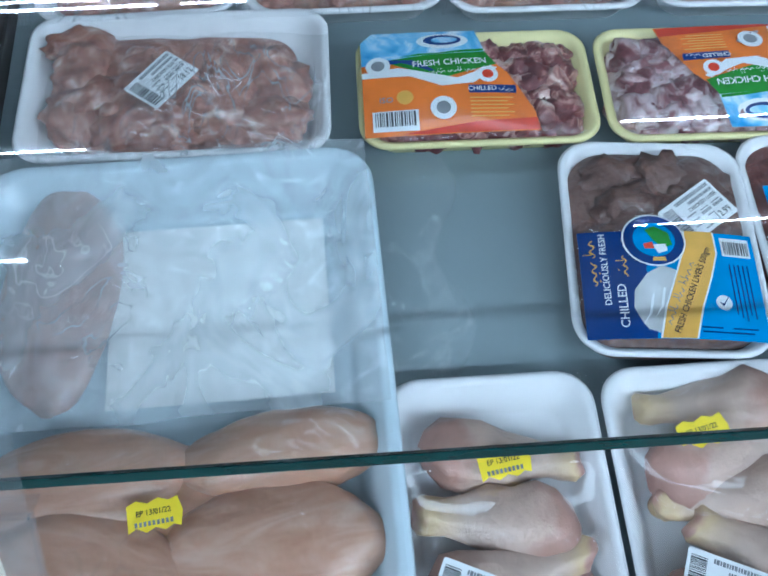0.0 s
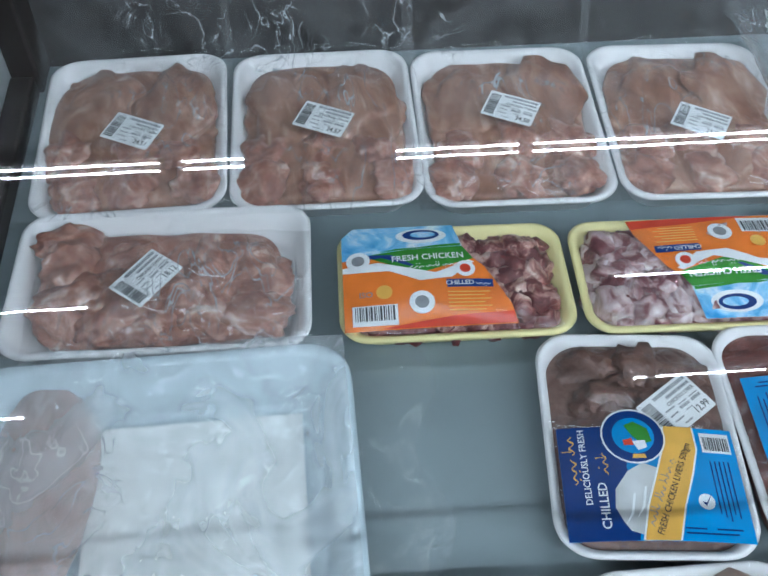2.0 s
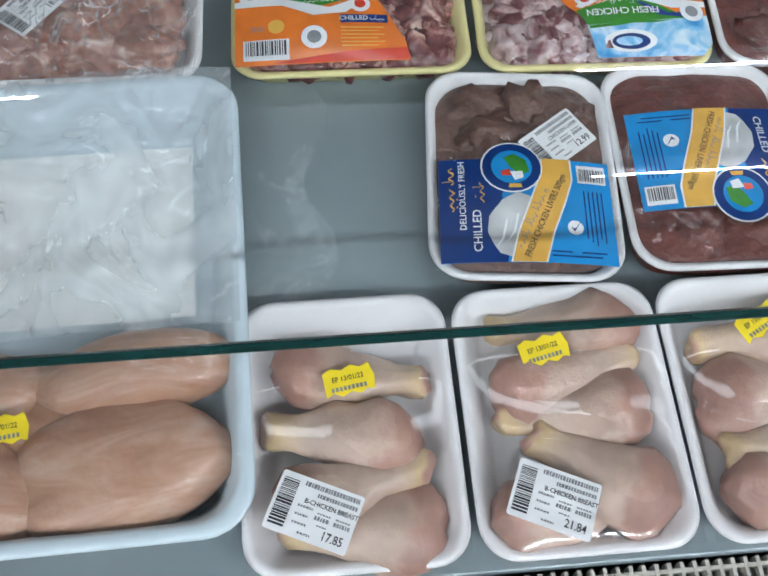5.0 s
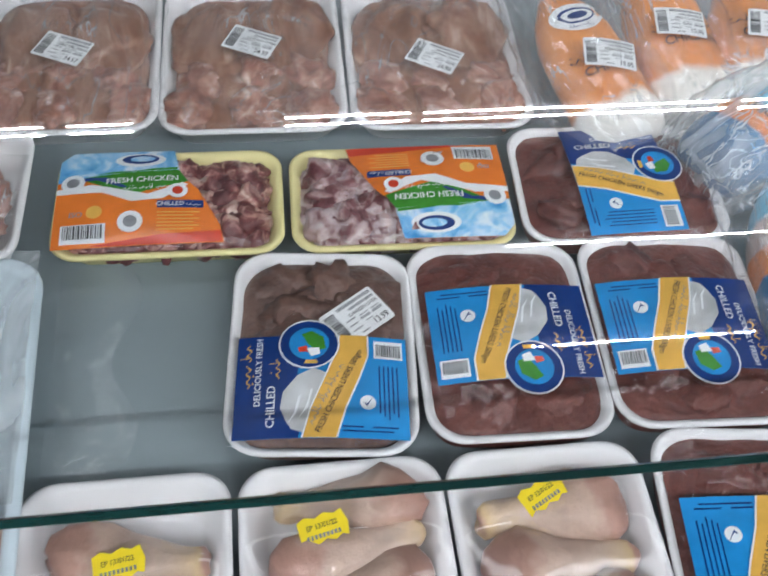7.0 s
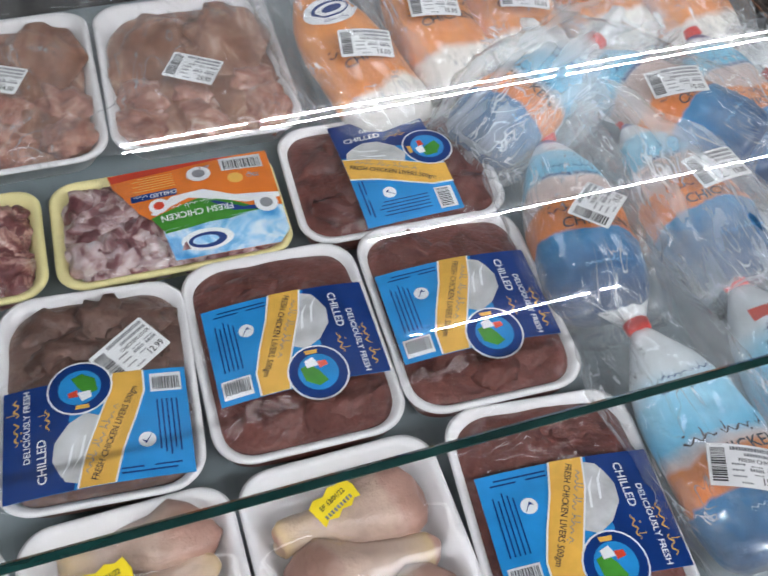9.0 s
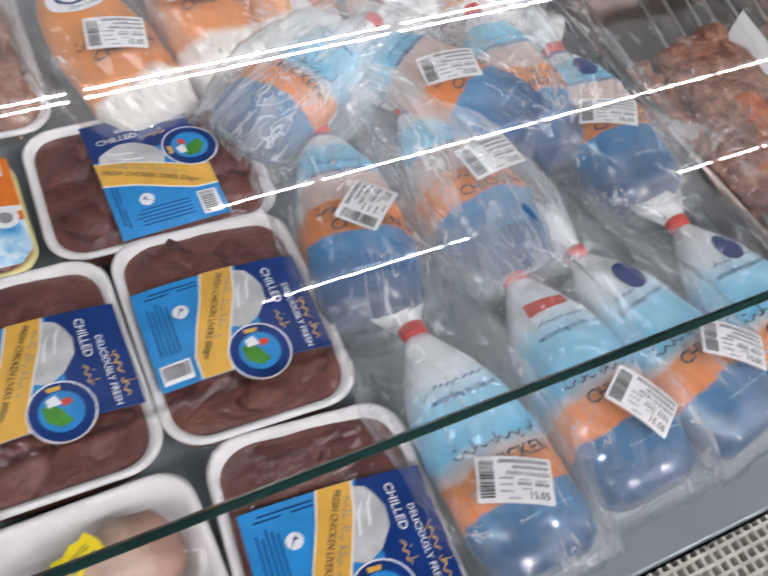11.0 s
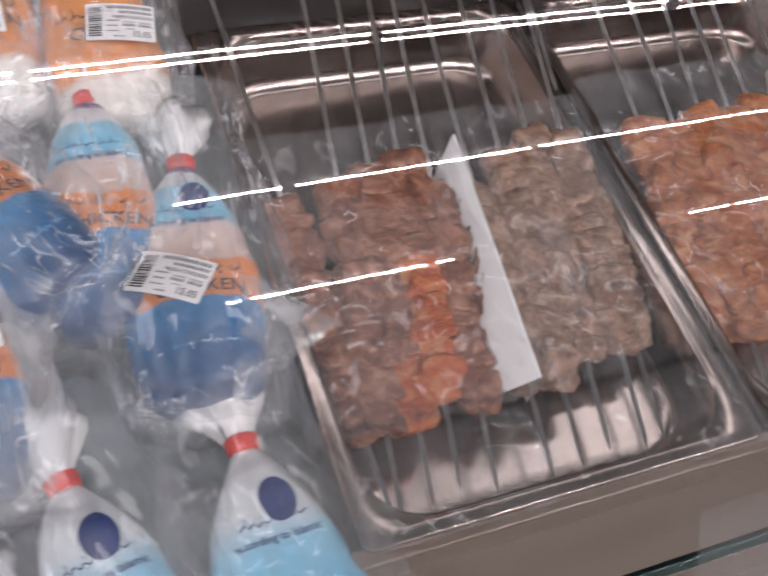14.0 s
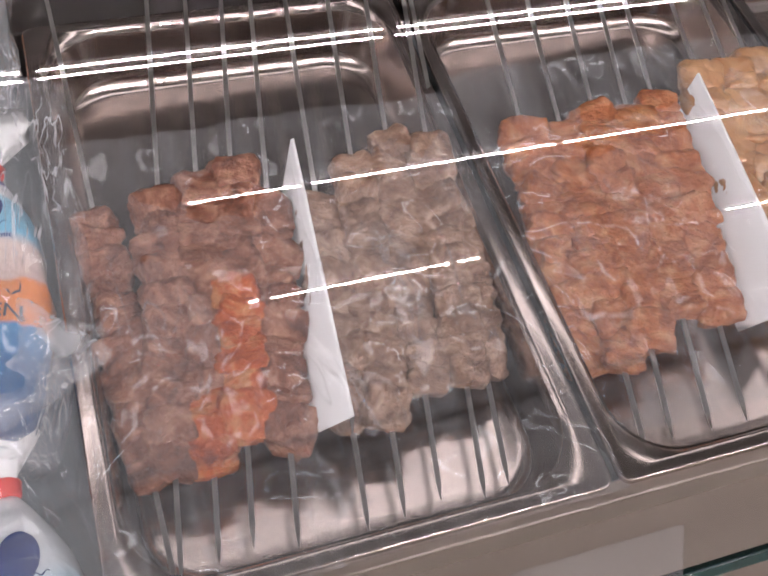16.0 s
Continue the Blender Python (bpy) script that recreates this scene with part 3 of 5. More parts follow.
# ---- the display case ----
DECK = 0.812
LEFT, RIGHT, BACK = -0.150, 2.62, 1.290
case = thing("display_case", pose(0, 0, 0), "long refrigerated meat counter with a grey steel deck", "display case")
part("deck_plate", box(LEFT, RIGHT, 0.335, BACK, DECK - 0.012, DECK, 0.002), M["deck"], case, "blue-grey coated steel deck", smooth=False)
part("plinth", box(LEFT - 0.05, RIGHT + 0.05, 0.16, BACK + 0.05, 0.0, DECK - 0.16, 0.01), M["case_grey"], case, smooth=False)
part("back_panel", box(LEFT - 0.05, RIGHT + 0.05, BACK, BACK + 0.05, DECK - 0.16, 1.70, 0.003), M["case_dark"], case, "dark brown rear liner", smooth=False)
part("end_panel", box(LEFT - 0.05, LEFT, 0.16, BACK, DECK - 0.16, 1.62, 0.004), M["case_grey"], case, smooth=False)
part("end_panel", box(RIGHT, RIGHT + 0.05, 0.16, BACK, DECK - 0.16, 1.62, 0.004), M["case_grey"], case, smooth=False)
part("corner_post", box(LEFT, LEFT + 0.035, BACK - 0.055, BACK, DECK, 1.6, 0.004), M["case_dark"], case, smooth=False)
part("base_trim", box(LEFT, LEFT + 0.030, 0.36, BACK - 0.056, DECK, DECK + 0.03, 0.004), M["case_dark"], case, smooth=False)
part("front_wall", box(LEFT, RIGHT, 0.165, 0.20, DECK - 0.16, DECK + 0.05, 0.006), M["case_grey"], case, smooth=False)
part("air_duct", box(LEFT, RIGHT, 0.20, 0.335, DECK - 0.10, DECK - 0.09), M["case_dark"], case, smooth=False)
part("filler_panel", box(1.345, RIGHT, 0.2, 0.505, DECK - 0.004, DECK + 0.016, 0.002), M["taupe"], case, "smooth taupe steel cover plate", smooth=False)

part("rear_ledge", box(1.36, RIGHT, 1.046, BACK - 0.001, DECK + 0.0005, DECK + 0.055, 0.003), M["case_dark"], case, "dark rear ledge", smooth=False)

# added taupe strip: stands in for the dark shade band below the pan rims
part("pan_rail", box(1.36, RIGHT, 0.499, 0.514, DECK + 0.0162, DECK + 0.060, 0.002), M["taupe"], case, "added taupe strip for the shade under the pan rims", smooth=False)

# return-air grille along the front: crossed ribs
ribs = bmesh.new()


def rib(a, b, t, z0, z1):
    d = (Vector(b) - Vector(a)).normalized()
    s = Vector((-d.y, d.x)) * t / 2
    lo = [ribs.verts.new((*(Vector(p) + s * k), z0)) for p, k in ((a, -1), (b, -1), (b, 1), (a, 1))]
    hi = [ribs.verts.new((v.co.x, v.co.y, z1)) for v in lo]
    ribs.faces.new(hi)
    for i in range(4):
        j = (i + 1) % 4
        ribs.faces.new((lo[i], lo[j], hi[j], hi[i]))


for i in range(145):
    x = LEFT + 0.005 + i * 0.0103
    if x < 1.34:
        rib((x, 0.203), (x + 0.001, 0.332), 0.0032, DECK - 0.02, DECK - 0.005)
for j in range(12):
    rib((LEFT, 0.207 + j * 0.0108), (1.343, 0.207 + j * 0.0108), 0.0032, DECK - 0.0195, DECK - 0.0055)
part("air_grille", ribs, M["grille"], case, "cream plastic air grille with square holes", smooth=False)

# the leaning front glass, its dark green ground edge, the canopy that holds it
EDGE_Y, EDGE_Z, LEAN_DEG = 0.395, 1.143, 43.0
run, rise = math.cos(radians(LEAN_DEG)), math.sin(radians(LEAN_DEG))
bm = bmesh.new()
q = [bm.verts.new((x, EDGE_Y + run * k, EDGE_Z + rise * k)) for x, k in ((LEFT, 0.004), (RIGHT, 0.004), (RIGHT, 0.72), (LEFT, 0.72))]
bm.faces.new(q)
pane = part("front_glass", bm, M["glass"], case, "clear leaning glass front", smooth=False)
pane.visible_shadow = False
part("glass_edge", box(LEFT, RIGHT, -0.0005, 0.0042, -0.0022, 0.0022, 0.0007), M["glass_edge"], case, "dark green ground glass edge", Matrix.Translation((0, EDGE_Y, EDGE_Z)) @ pose(0, 0, 0, LEAN_DEG, 0, 0), smooth=False)
top_y, top_z = EDGE_Y + run * 0.72, EDGE_Z + rise * 0.72
part("canopy", box(LEFT - 0.05, RIGHT + 0.05, top_y - 0.03, BACK + 0.05, top_z, top_z + 0.06, 0.006), M["case_dark"], case, smooth=False)
strip = thing("strip_light", pose(0, top_y + 0.11, top_z - 0.022), "lit strip lamp under the counter canopy", "lamp")
part("housing", box(LEFT + 0.05, RIGHT - 0.05, -0.040, 0.040, 0.006, 0.021, 0.002), M["housing"], strip, smooth=False)
part("diffuser", box(LEFT + 0.06, RIGHT - 0.06, -0.032, 0.032, -0.006, 0.006, 0.002), M["strip"], strip, "lit white diffuser", smooth=False)


# ---- price holders clipped over the glass edge ----
def price_holder(x, w, label, text=""):
    t = thing("price_holder", Matrix.Translation((x, EDGE_Y, EDGE_Z)) @ pose(0, 0, 0, 52, 0, 0), label, "price holder", "price holders on the glass edge")
    part("clip_top", box(0, w, -0.012, 0.030, 0.0045, 0.0065, 0.0008), M["acrylic"], t, "clear bent acrylic", smooth=False)
    part("clip_lip", box(0, w, -0.0135, -0.012, -0.012, 0.0065, 0.0005), M["acrylic"], t, "clear bent acrylic", smooth=False)
    part("front_sheet", box(0, w, -0.085, -0.0137, 0.0035, 0.0047, 0.0004), M["acrylic"], t, "clear acrylic sheet", smooth=False)
    part("back_sheet", box(0, w, -0.085, -0.0137, -0.0012, 0.0, 0.0004), M["acrylic"], t, "clear acrylic sheet", smooth=False)
    for a in (0.0, w - 0.002):
        part("side_rib", box(a, a + 0.002, -0.085, -0.0137, 0.0001, 0.0034), M["acrylic"], t, smooth=False)
    c = part("price_card", shape(rounded(w * 0.72, 0.062, 0.004, 3), lambda px, py: 0, 0, 0), M["card"], t, "cream paper card", Matrix.Translation((w * 0.50, -0.048, 0.0016)) @ pose(0, 0, 0, 0, 0, 4), smooth=False)
    if text:
        part("handwriting", words(text, 0.021, (0.004, 0.006), 5, lambda px, py: 0, 0.0005, 0.95), M["ink"], c, "black handwritten word")
    return t


price_holder(-0.062, 0.128, "clear acrylic price holder with a cream card")
price_holder(1.437, 0.150, "clear acrylic holder with a handwritten cream card", "TiKKa")


# ---- packs on foam trays ----
def dome(w, d, edge, rise_):
    return lambda x, y: edge + rise_ * max(0.0, 1 - (2 * x / w) ** 2) * max(0.0, 1 - (2 * y / d) ** 2)


def film_cover(parent, w, d, height, seed, material="film", rough=0.0015, name="film"):
    o = Vector((seed * 2.3, seed, 0))
    def h(x, y):
        p = Vector((x * 30, y * 30, 0)) + o
        return height(x, y) + 0.0012 + rough * noise.noise(p) + rough * 0.6 * abs(noise.noise(p * 2.1))
    f = part(name, sheet(w, d, 36, 36, h), M[material], parent, "clear plastic film")
    f.visible_shadow = False
    return f


def fill(parent, name, meshes, area, count, seed, z, spread=0.004, flat=0.6, clear=None):
    """Scatter pieces over the floor of a tray, evenly and with a fixed seed."""
    rnd = random.Random(seed)
    w, d = area
    cols = max(1, round(math.sqrt(count * w / d)))
    rows = max(1, math.ceil(count / cols))
    for j in range(rows):
        for i in range(cols):
            x = (i + 0.5 + rnd.uniform(-0.28, 0.28)) / cols * w - w / 2
            y = (j + 0.5 + rnd.uniform(-0.28, 0.28)) / rows * d - d / 2
            if clear and clear(x, y):
                continue
            k = rnd.uniform(0.88, 1.15)
            place(name, rnd.choice(meshes), parent, pose(x, y, z + rnd.uniform(0, spread), rnd.uniform(-14, 14), rnd.uniform(-14, 14), rnd.uniform(0, 360)) @ Matrix.Diagonal((k, k, k, 1)))


LIVER = [mesh_of("liver_piece", lump(s, 0.035, 0.025, 0.0095, 0.30), M["liver"]) for s in range(1, 6)]
PALE_LIVER = [mesh_of("liver_piece", lump(s + 9, 0.028, 0.021, 0.0098, 0.34), M["pale_liver"]) for s in range(1, 6)]
LIVER_BED = mesh_of("liver_piece", pressed(15, 0.0815, 0.1075, 0.0215), M["liver"])
PALE_BED = mesh_of("liver_piece", pressed(16, 0.0800, 0.1050, 0.0205), M["pale_liver"])
HEART = [mesh_of("heart_piece", lump(s + 20, 0.018, 0.013, 0.012, 0.30), M["heart"]) for s in range(1, 7)]
GIZZARD = [mesh_of("gizzard_piece", lump(s + 30, 0.021, 0.017, 0.013, 0.34), M["gizzard"]) for s in range(1, 7)]
FOAM_TRAY = mesh_of("foam_tray", tray_mesh(0.173, 0.225, 0.036, 0.034, 0.005, 0.010), M["foam"])
YELLOW_TRAY = mesh_of("foam_tray", tray_mesh(0.234, 0.146, 0.034, 0.028), M["yellow_foam"])


def liver_label(pack, height, at, turn, w=0.152, d=0.104):
    """The printed band: navy side, round badge, pale bird, gold ribbon, bright blue side with a bar code."""
    lab = part("label_band", shape([(-w / 2, -d / 2), (w / 2, -d / 2), (w / 2, d / 2), (-w / 2, d / 2)], lambda x, y: height(x, y), 0.0036, 8), M["sky_blue"], pack, "blue printed film label", Matrix.Translation((at[0], at[1], 0)) @ pose(0, 0, 0, 0, 0, turn) @ Matrix.Diagonal((1.01, 1.01, 1, 1)))
    h, z = height, 0.0036
    navy = [(-w / 2, -d / 2), (-0.020, -d / 2), (-0.014, -0.02), (-0.022, 0.012), (-0.012, d / 2), (-w / 2, d / 2)]
    part("navy_side", shape(navy, h, z + 0.0004, 8), M["navy"], lab)
    part("pale_bird", shape([(-0.026, -0.044), (-0.008, -0.050), (0.004, -0.034), (0.010, -0.008), (0.006, 0.010), (-0.008, 0.016), (-0.022, 0.008), (-0.034, -0.008), (-0.036, -0.024), (-0.031, -0.036)], h, z + 0.0008, 6), M["grey_bird"], lab)
    for k in range(3):
        part("bird_outline", shape([(-0.030 + k * 0.010, -0.040 + k * 0.006), (-0.022 + k * 0.010, -0.030 + k * 0.006), (-0.018 + k * 0.010, -0.012 + k * 0.006), (-0.020 + k * 0.010, -0.012 + k * 0.006), (-0.024 + k * 0.010, -0.029 + k * 0.006)], h, z + 0.0011, 3), M["white_print"], lab)
    gold = [(-0.016, -d / 2), (0.012, -d / 2), (0.020, -0.024), (0.032, 0.006), (0.040, 0.030), (0.040, d / 2), (0.016, d / 2), (0.012, 0.030), (0.002, 0.004), (-0.009, -0.024)]
    part("ribbon_edge", shape([(x + (0.0016 if i in (1, 2, 3, 4, 5) else -0.0016), y) for i, (x, y) in enumerate(gold)], h, z + 0.0010, 8), M["white_print"], lab)
    part("gold_ribbon", shape(gold, h, z + 0.0013, 8), M["gold"], lab)
    part("badge_ring", shape(disc(-0.012, 0.042, 0.026, 0.026), h, z + 0.0017, 6), M["navy"], lab)
    part("badge_rim", shape(disc(-0.012, 0.042, 0.0275, 0.0275), h, z + 0.0015, 6), M["white_print"], lab)
    part("badge", shape(disc(-0.012, 0.042, 0.018, 0.018), h, z + 0.0020, 5), M["sky_blue"], lab)
    part("badge_green", shape([(-0.019, 0.052), (-0.010, 0.056), (0.001, 0.049), (0.003, 0.036), (-0.006, 0.033), (-0.013, 0.041)], h, z + 0.0023, 3), M["green"], lab)
    part("badge_white", shape([(-0.014, 0.036), (-0.003, 0.037), (-0.002, 0.030), (-0.010, 0.027)], h, z + 0.0026, 3), M["white_print"], lab)
    part("badge_red", shape([(-0.022, 0.037), (-0.014, 0.039), (-0.013, 0.032), (-0.021, 0.032)], h, z + 0.0026, 3), M["red"], lab)
    part("badge_number", shape([(-0.016, 0.0195), (-0.004, 0.0195), (-0.005, 0.0235), (-0.015, 0.0235)], h, z + 0.0024, 2), M["gold"], lab)
    part("chilled_word", words("CHILLED", 0.0105, (-0.044, -0.022), 90, h, z + 0.0009), M["white_print"], lab)
    part("fresh_text", words("DELICIOUSLY FRESH", 0.0078, (-0.056, 0.014), 90, h, z + 0.0009), M["white_print"], lab)
    part("script_line", squiggle(-0.066, 0.020, 0.045, 0.010, 3, 90, h, z + 0.0009), M["gold"], lab)
    part("script_line", squiggle(-0.040, 0.016, 0.022, 0.009, 4, 90, h, z + 0.0009), M["gold"], lab)
    part("ribbon_text", words("FRESH CHICKEN LIVERS 500gm", 0.0078, (0.015, -0.006), 66, h, z + 0.0016, 0.86), M["ink"], lab)
    part("script_line", squiggle(0.004, -0.010, 0.066, 0.007, 5, 66, h, z + 0.0016), M["grey_ink"], lab)
    rnd = random.Random(2)
    x, code = 0.048, []
    while x < 0.070:
        t = rnd.choice((0.0007, 0.0012))
        code.append((x, 0.030, x + t, 0.043))
        x += t + rnd.choice((0.0006, 0.001))
    part("code_patch", shape(rect(0.046, 0.028, 0.072, 0.047), h, z + 0.0006, 3), M["white_print"], lab)
    part("bar_code", bars(code, h, z + 0.0010), M["ink"], lab)
    part("tick_badge", shape(disc(0.040, -0.018, 0.007), h, z + 0.0006, 3), M["white_print"], lab)
    part("tick", shape([(0.036, -0.018), (0.039, -0.022), (0.046, -0.010), (0.0395, -0.019)], h, z + 0.0010, 2), M["navy"], lab)
    part("small_print", bars([(0.050 + i * 0.004, -0.028 - (i % 3) * 0.003, 0.0512 + i * 0.004, 0.020) for i in range(5)] + [(0.018, -0.046, 0.062, -0.0445), (0.018, -0.042, 0.066, -0.0405)], h, z + 0.0006), M["navy"], lab)
    return lab


def liver_pack(m, label, meshes, turn, at, seed):
    t = thing("liver_pack", m, label, "meat pack", "packs of chicken livers")
    place("foam_tray", FOAM_TRAY, t, None, "white foam tray")
    place("liver_piece", LIVER_BED if meshes is LIVER else PALE_BED, t, pose(0, 0, 0.0185))
    fill(t, "liver_piece", meshes, (0.108, 0.156), 12 if meshes is LIVER else 24, seed + 50, 0.0280 if meshes is LIVER else 0.0305, 0.0030)
    h = dome(0.170, 0.222, 0.0375, 0.0105)
    film_cover(t, 0.166, 0.218, h, seed)
    liver_label(t, h, at, turn)
    return t


liver1 = liver_pack(pose(0.496, 0.680, DECK, 0, 0, -5), "white foam tray of pale brown chicken livers, blue label", PALE_LIVER, 0, (0.000, -0.050), 1)
sticker(liver1, pose(0.032, 0.024, 0.0490, 2, -3, 38), "12.99", ("CHICKEN LIVER",))
liver_pack(pose(0.670, 0.679, DECK + 0.001, 0, 0, -1.5), "white foam tray of dark red chicken livers, blue label", LIVER, 180, (0.004, -0.005), 2)
liver_pack(pose(0.845, 0.678, DECK + 0.001, 0, 0, -2.5), "white foam tray of dark red chicken livers, blue label", LIVER, 180, (-0.002, -0.008), 3)
liver_pack(pose(0.833, 0.870, DECK, 1, 0, -93), "white foam tray of dark red chicken livers turned sideways", LIVER, 3, (0.004, 0.003), 4)
liver_pack(pose(0.850, 0.450, DECK, 0, 0, -6), "white foam tray of dark red chicken livers, blue label", LIVER, 180, (0.004, -0.012), 5)


def farm_label(pack, h, turn, at):
    """Sky, field, wavy white line and an orange base with badges and a bar code."""
    w, d, z = 0.172, 0.134, 0.0032
    outline = [(-w / 2, -d / 2 + 0.002), (w / 2 - 0.004, -d / 2 + 0.004), (w / 2 - 0.008, -d / 2 + 0.026), (w / 2 - 0.030, 0.004), (w / 2 - 0.050, 0.026), (w / 2 - 0.056, d / 2), (-w / 2 + 0.012, d / 2), (-w / 2, d / 2 - 0.014)]
    lab = part("label_band", shape(outline, h, z, 8), M["orange"], pack, "printed film label with sky, field and orange base", Matrix.Translation((at[0], at[1], 0)) @ pose(0, 0, 0, 0, 0, turn))
    part("sky", shape([(-w / 2, 0.020), (w / 2 - 0.048, 0.024), (w / 2 - 0.056, d / 2), (-w / 2 + 0.012, d / 2), (-w / 2, d / 2 - 0.014)], h, z + 0.0004, 8), M["pale_sky"], lab)
    part("field", shape([(-0.066, 0.024), (-0.02, 0.029), (w / 2 - 0.050, 0.032), (w / 2 - 0.040, 0.014), (-0.004, -0.002), (-0.032, 0.006)], h, z + 0.0008, 6), M["green"], lab)
    part("tree_line", shape([(-0.050, 0.027), (-0.03, 0.031), (-0.01, 0.031), (0.01, 0.034), (w / 2 - 0.051, 0.036), (w / 2 - 0.051, 0.0325), (-0.02, 0.029)], h, z + 0.0011, 6), M["green"], lab)
    part("white_wave", shape([(-w / 2, 0.010), (-0.050, 0.013), (-0.022, 0.004), (0.006, -0.004), (0.030, 0.006), (0.040, 0.012), (0.046, 0.009), (0.022, -0.010), (-0.010, -0.013), (-0.040, 0.001), (-w / 2, 0.003)], h, z + 0.0012, 6), M["white_print"], lab)
    part("navy_wave", shape([(-w / 2 + 0.02, 0.018), (-0.046, 0.019), (-0.020, 0.006), (-0.014, 0.006), (-0.036, 0.022), (-0.060, 0.024)], h, z + 0.0015, 5), M["navy"], lab)
    part("logo_wreath", shape(disc(-0.004, 0.050, 0.026, 0.012), h, z + 0.0008, 4), M["white_print"], lab)
    part("logo_oval", shape(disc(-0.004, 0.051, 0.019, 0.0085), h, z + 0.0011, 4), M["navy"], lab)
    part("logo_core", shape(disc(-0.002, 0.051, 0.013, 0.005), h, z + 0.0014, 4), M["pale_sky"], lab)
    for bx, by, br in ((-0.070, 0.017, 0.012), (0.036, 0.000, 0.010), (-0.010, -0.038, 0.0125)):
        part("round_badge", shape(disc(bx, by, br), h, z + 0.0018, 4), M["white_print"], lab)
        part("badge_ring", shape(disc(bx, by, br * 0.55, br * 0.55), h, z + 0.0021, 4), M["red"] if bx > 0 else M["grey_ink"], lab)
    part("green_badge", shape(disc(-0.046, -0.024, 0.008), h, z + 0.0012, 3), M["gold"], lab)
    part("iso_mark", words("ISO", 0.009, (-0.064, -0.026), 0, h, z + 0.0012), M["grey_ink"], lab)
    part("field_text", words("FRESH CHICKEN", 0.0108, (0.000, 0.0165), 2, h, z + 0.0018, 0.92), M["white_print"], lab)
    part("script_line", squiggle(0.004, 0.005, 0.05, 0.006, 9, 3, h, z + 0.0018), M["white_print"], lab)
    part("blue_strip", shape(rect(0.016, -0.022, 0.062, -0.0125), h, z + 0.0008, 3), M["navy"], lab)
    part("chilled_word", words("CHILLED", 0.0072, (0.029, -0.0172), 1, h, z + 0.0012), M["white_print"], lab)
    part("script_line", squiggle(0.052, -0.018, 0.014, 0.006, 8, 0, h, z + 0.0012), M["white_print"], lab)
    part("red_foot", shape([(-0.030, -d / 2 + 0.003), (w / 2 - 0.005, -d / 2 + 0.005), (w / 2 - 0.007, -d / 2 + 0.018), (0.02, -d / 2 + 0.014), (-0.05, -d / 2 + 0.004)], h, z + 0.0005, 4), M["red"], lab)
    part("small_print", bars([(0.016, -0.028 - i * 0.004, 0.058 - (i % 2) * 0.006, -0.0268 - i * 0.004) for i in range(6)], h, z + 0.0008), M["gold"], lab)
    rnd = random.Random(4)
    part("code_patch", shape(rect(-0.078, -0.060, -0.034, -0.038), h, z + 0.0008, 3), M["white_print"], lab)
    x, code = -0.0755, []
    while x < -0.037:
        t = rnd.choice((0.0008, 0.0014, 0.0020))
        code.append((x, -0.055, x + t, -0.0395))
        x += t + rnd.choice((0.0008, 0.0013))
    part("bar_code", bars(code, h, z + 0.0012), M["ink"], lab)


def offal_pack(m, label, meshes, turn, at, seed):
    t = thing("offal_pack", m, label, "meat pack", "yellow offal packs")
    place("foam_tray", YELLOW_TRAY, t, None, "pale yellow foam tray")
    fill(t, meshes[0].name.split(".")[0], meshes, (0.194, 0.108), 70, seed, 0.019, 0.006)
    fill(t, meshes[0].name.split(".")[0], meshes, (0.178, 0.092), 44, seed + 70, 0.0285, 0.003)
    h = dome(0.234, 0.146, 0.0365, 0.0115)
    film_cover(t, 0.224, 0.136, h, seed)
    farm_label(t, h, turn, at)
    return t


offal_pack(pose(0.353, 0.873, DECK, 0, 0, -1), "yellow foam tray of chicken hearts, orange farm label", HEART, 0, (-0.026, -0.001), 1)
offal_pack(pose(0.594, 0.866, DECK, 0, 0, -1.5), "yellow foam tray of chicken gizzards, label upside down", GIZZARD, 180, (0.027, 0.000), 2)


# ---- drumstick packs ----
def drumstick_mesh(seed):
    prof = ((-0.062, 0.006), (-0.058, 0.017), (-0.046, 0.025), (-0.030, 0.028), (-0.012, 0.026), (0.006, 0.020), (0.024, 0.0145), (0.040, 0.0115), (0.050, 0.0125), (0.058, 0.0135), (0.063, 0.009))
    o = Vector((seed * 2.1, seed * 4.3, 0))
    loops = []
    for x, r in prof:
        lp = []
        for i in range(30):
            a = 2 * math.pi * i / 30
            c = Vector((x * 35, math.cos(a) * 0.9, math.sin(a) * 0.9))
            k = 1 + 0.34 * noise.noise(c + o) + 0.16 * noise.noise(c * 2.6 + o) + 0.06 * noise.noise(c * 6.0 + o)
            lp.append((x + 0.003 * math.sin(a * 2 + seed), r * k * math.cos(a) + 0.006 * math.sin((x + 0.06) * 18 + seed), r * k * 0.86 * math.sin(a)))
        loops.append(lp)
    return mesh_of("drumstick", loft(loops), M["drumstick"])


DRUM = [drumstick_mesh(s) for s in range(1, 6)]
DRUM_TRAY = mesh_of("foam_tray", tray_mesh(0.172, 0.226, 0.036, 0.030), M["foam"])


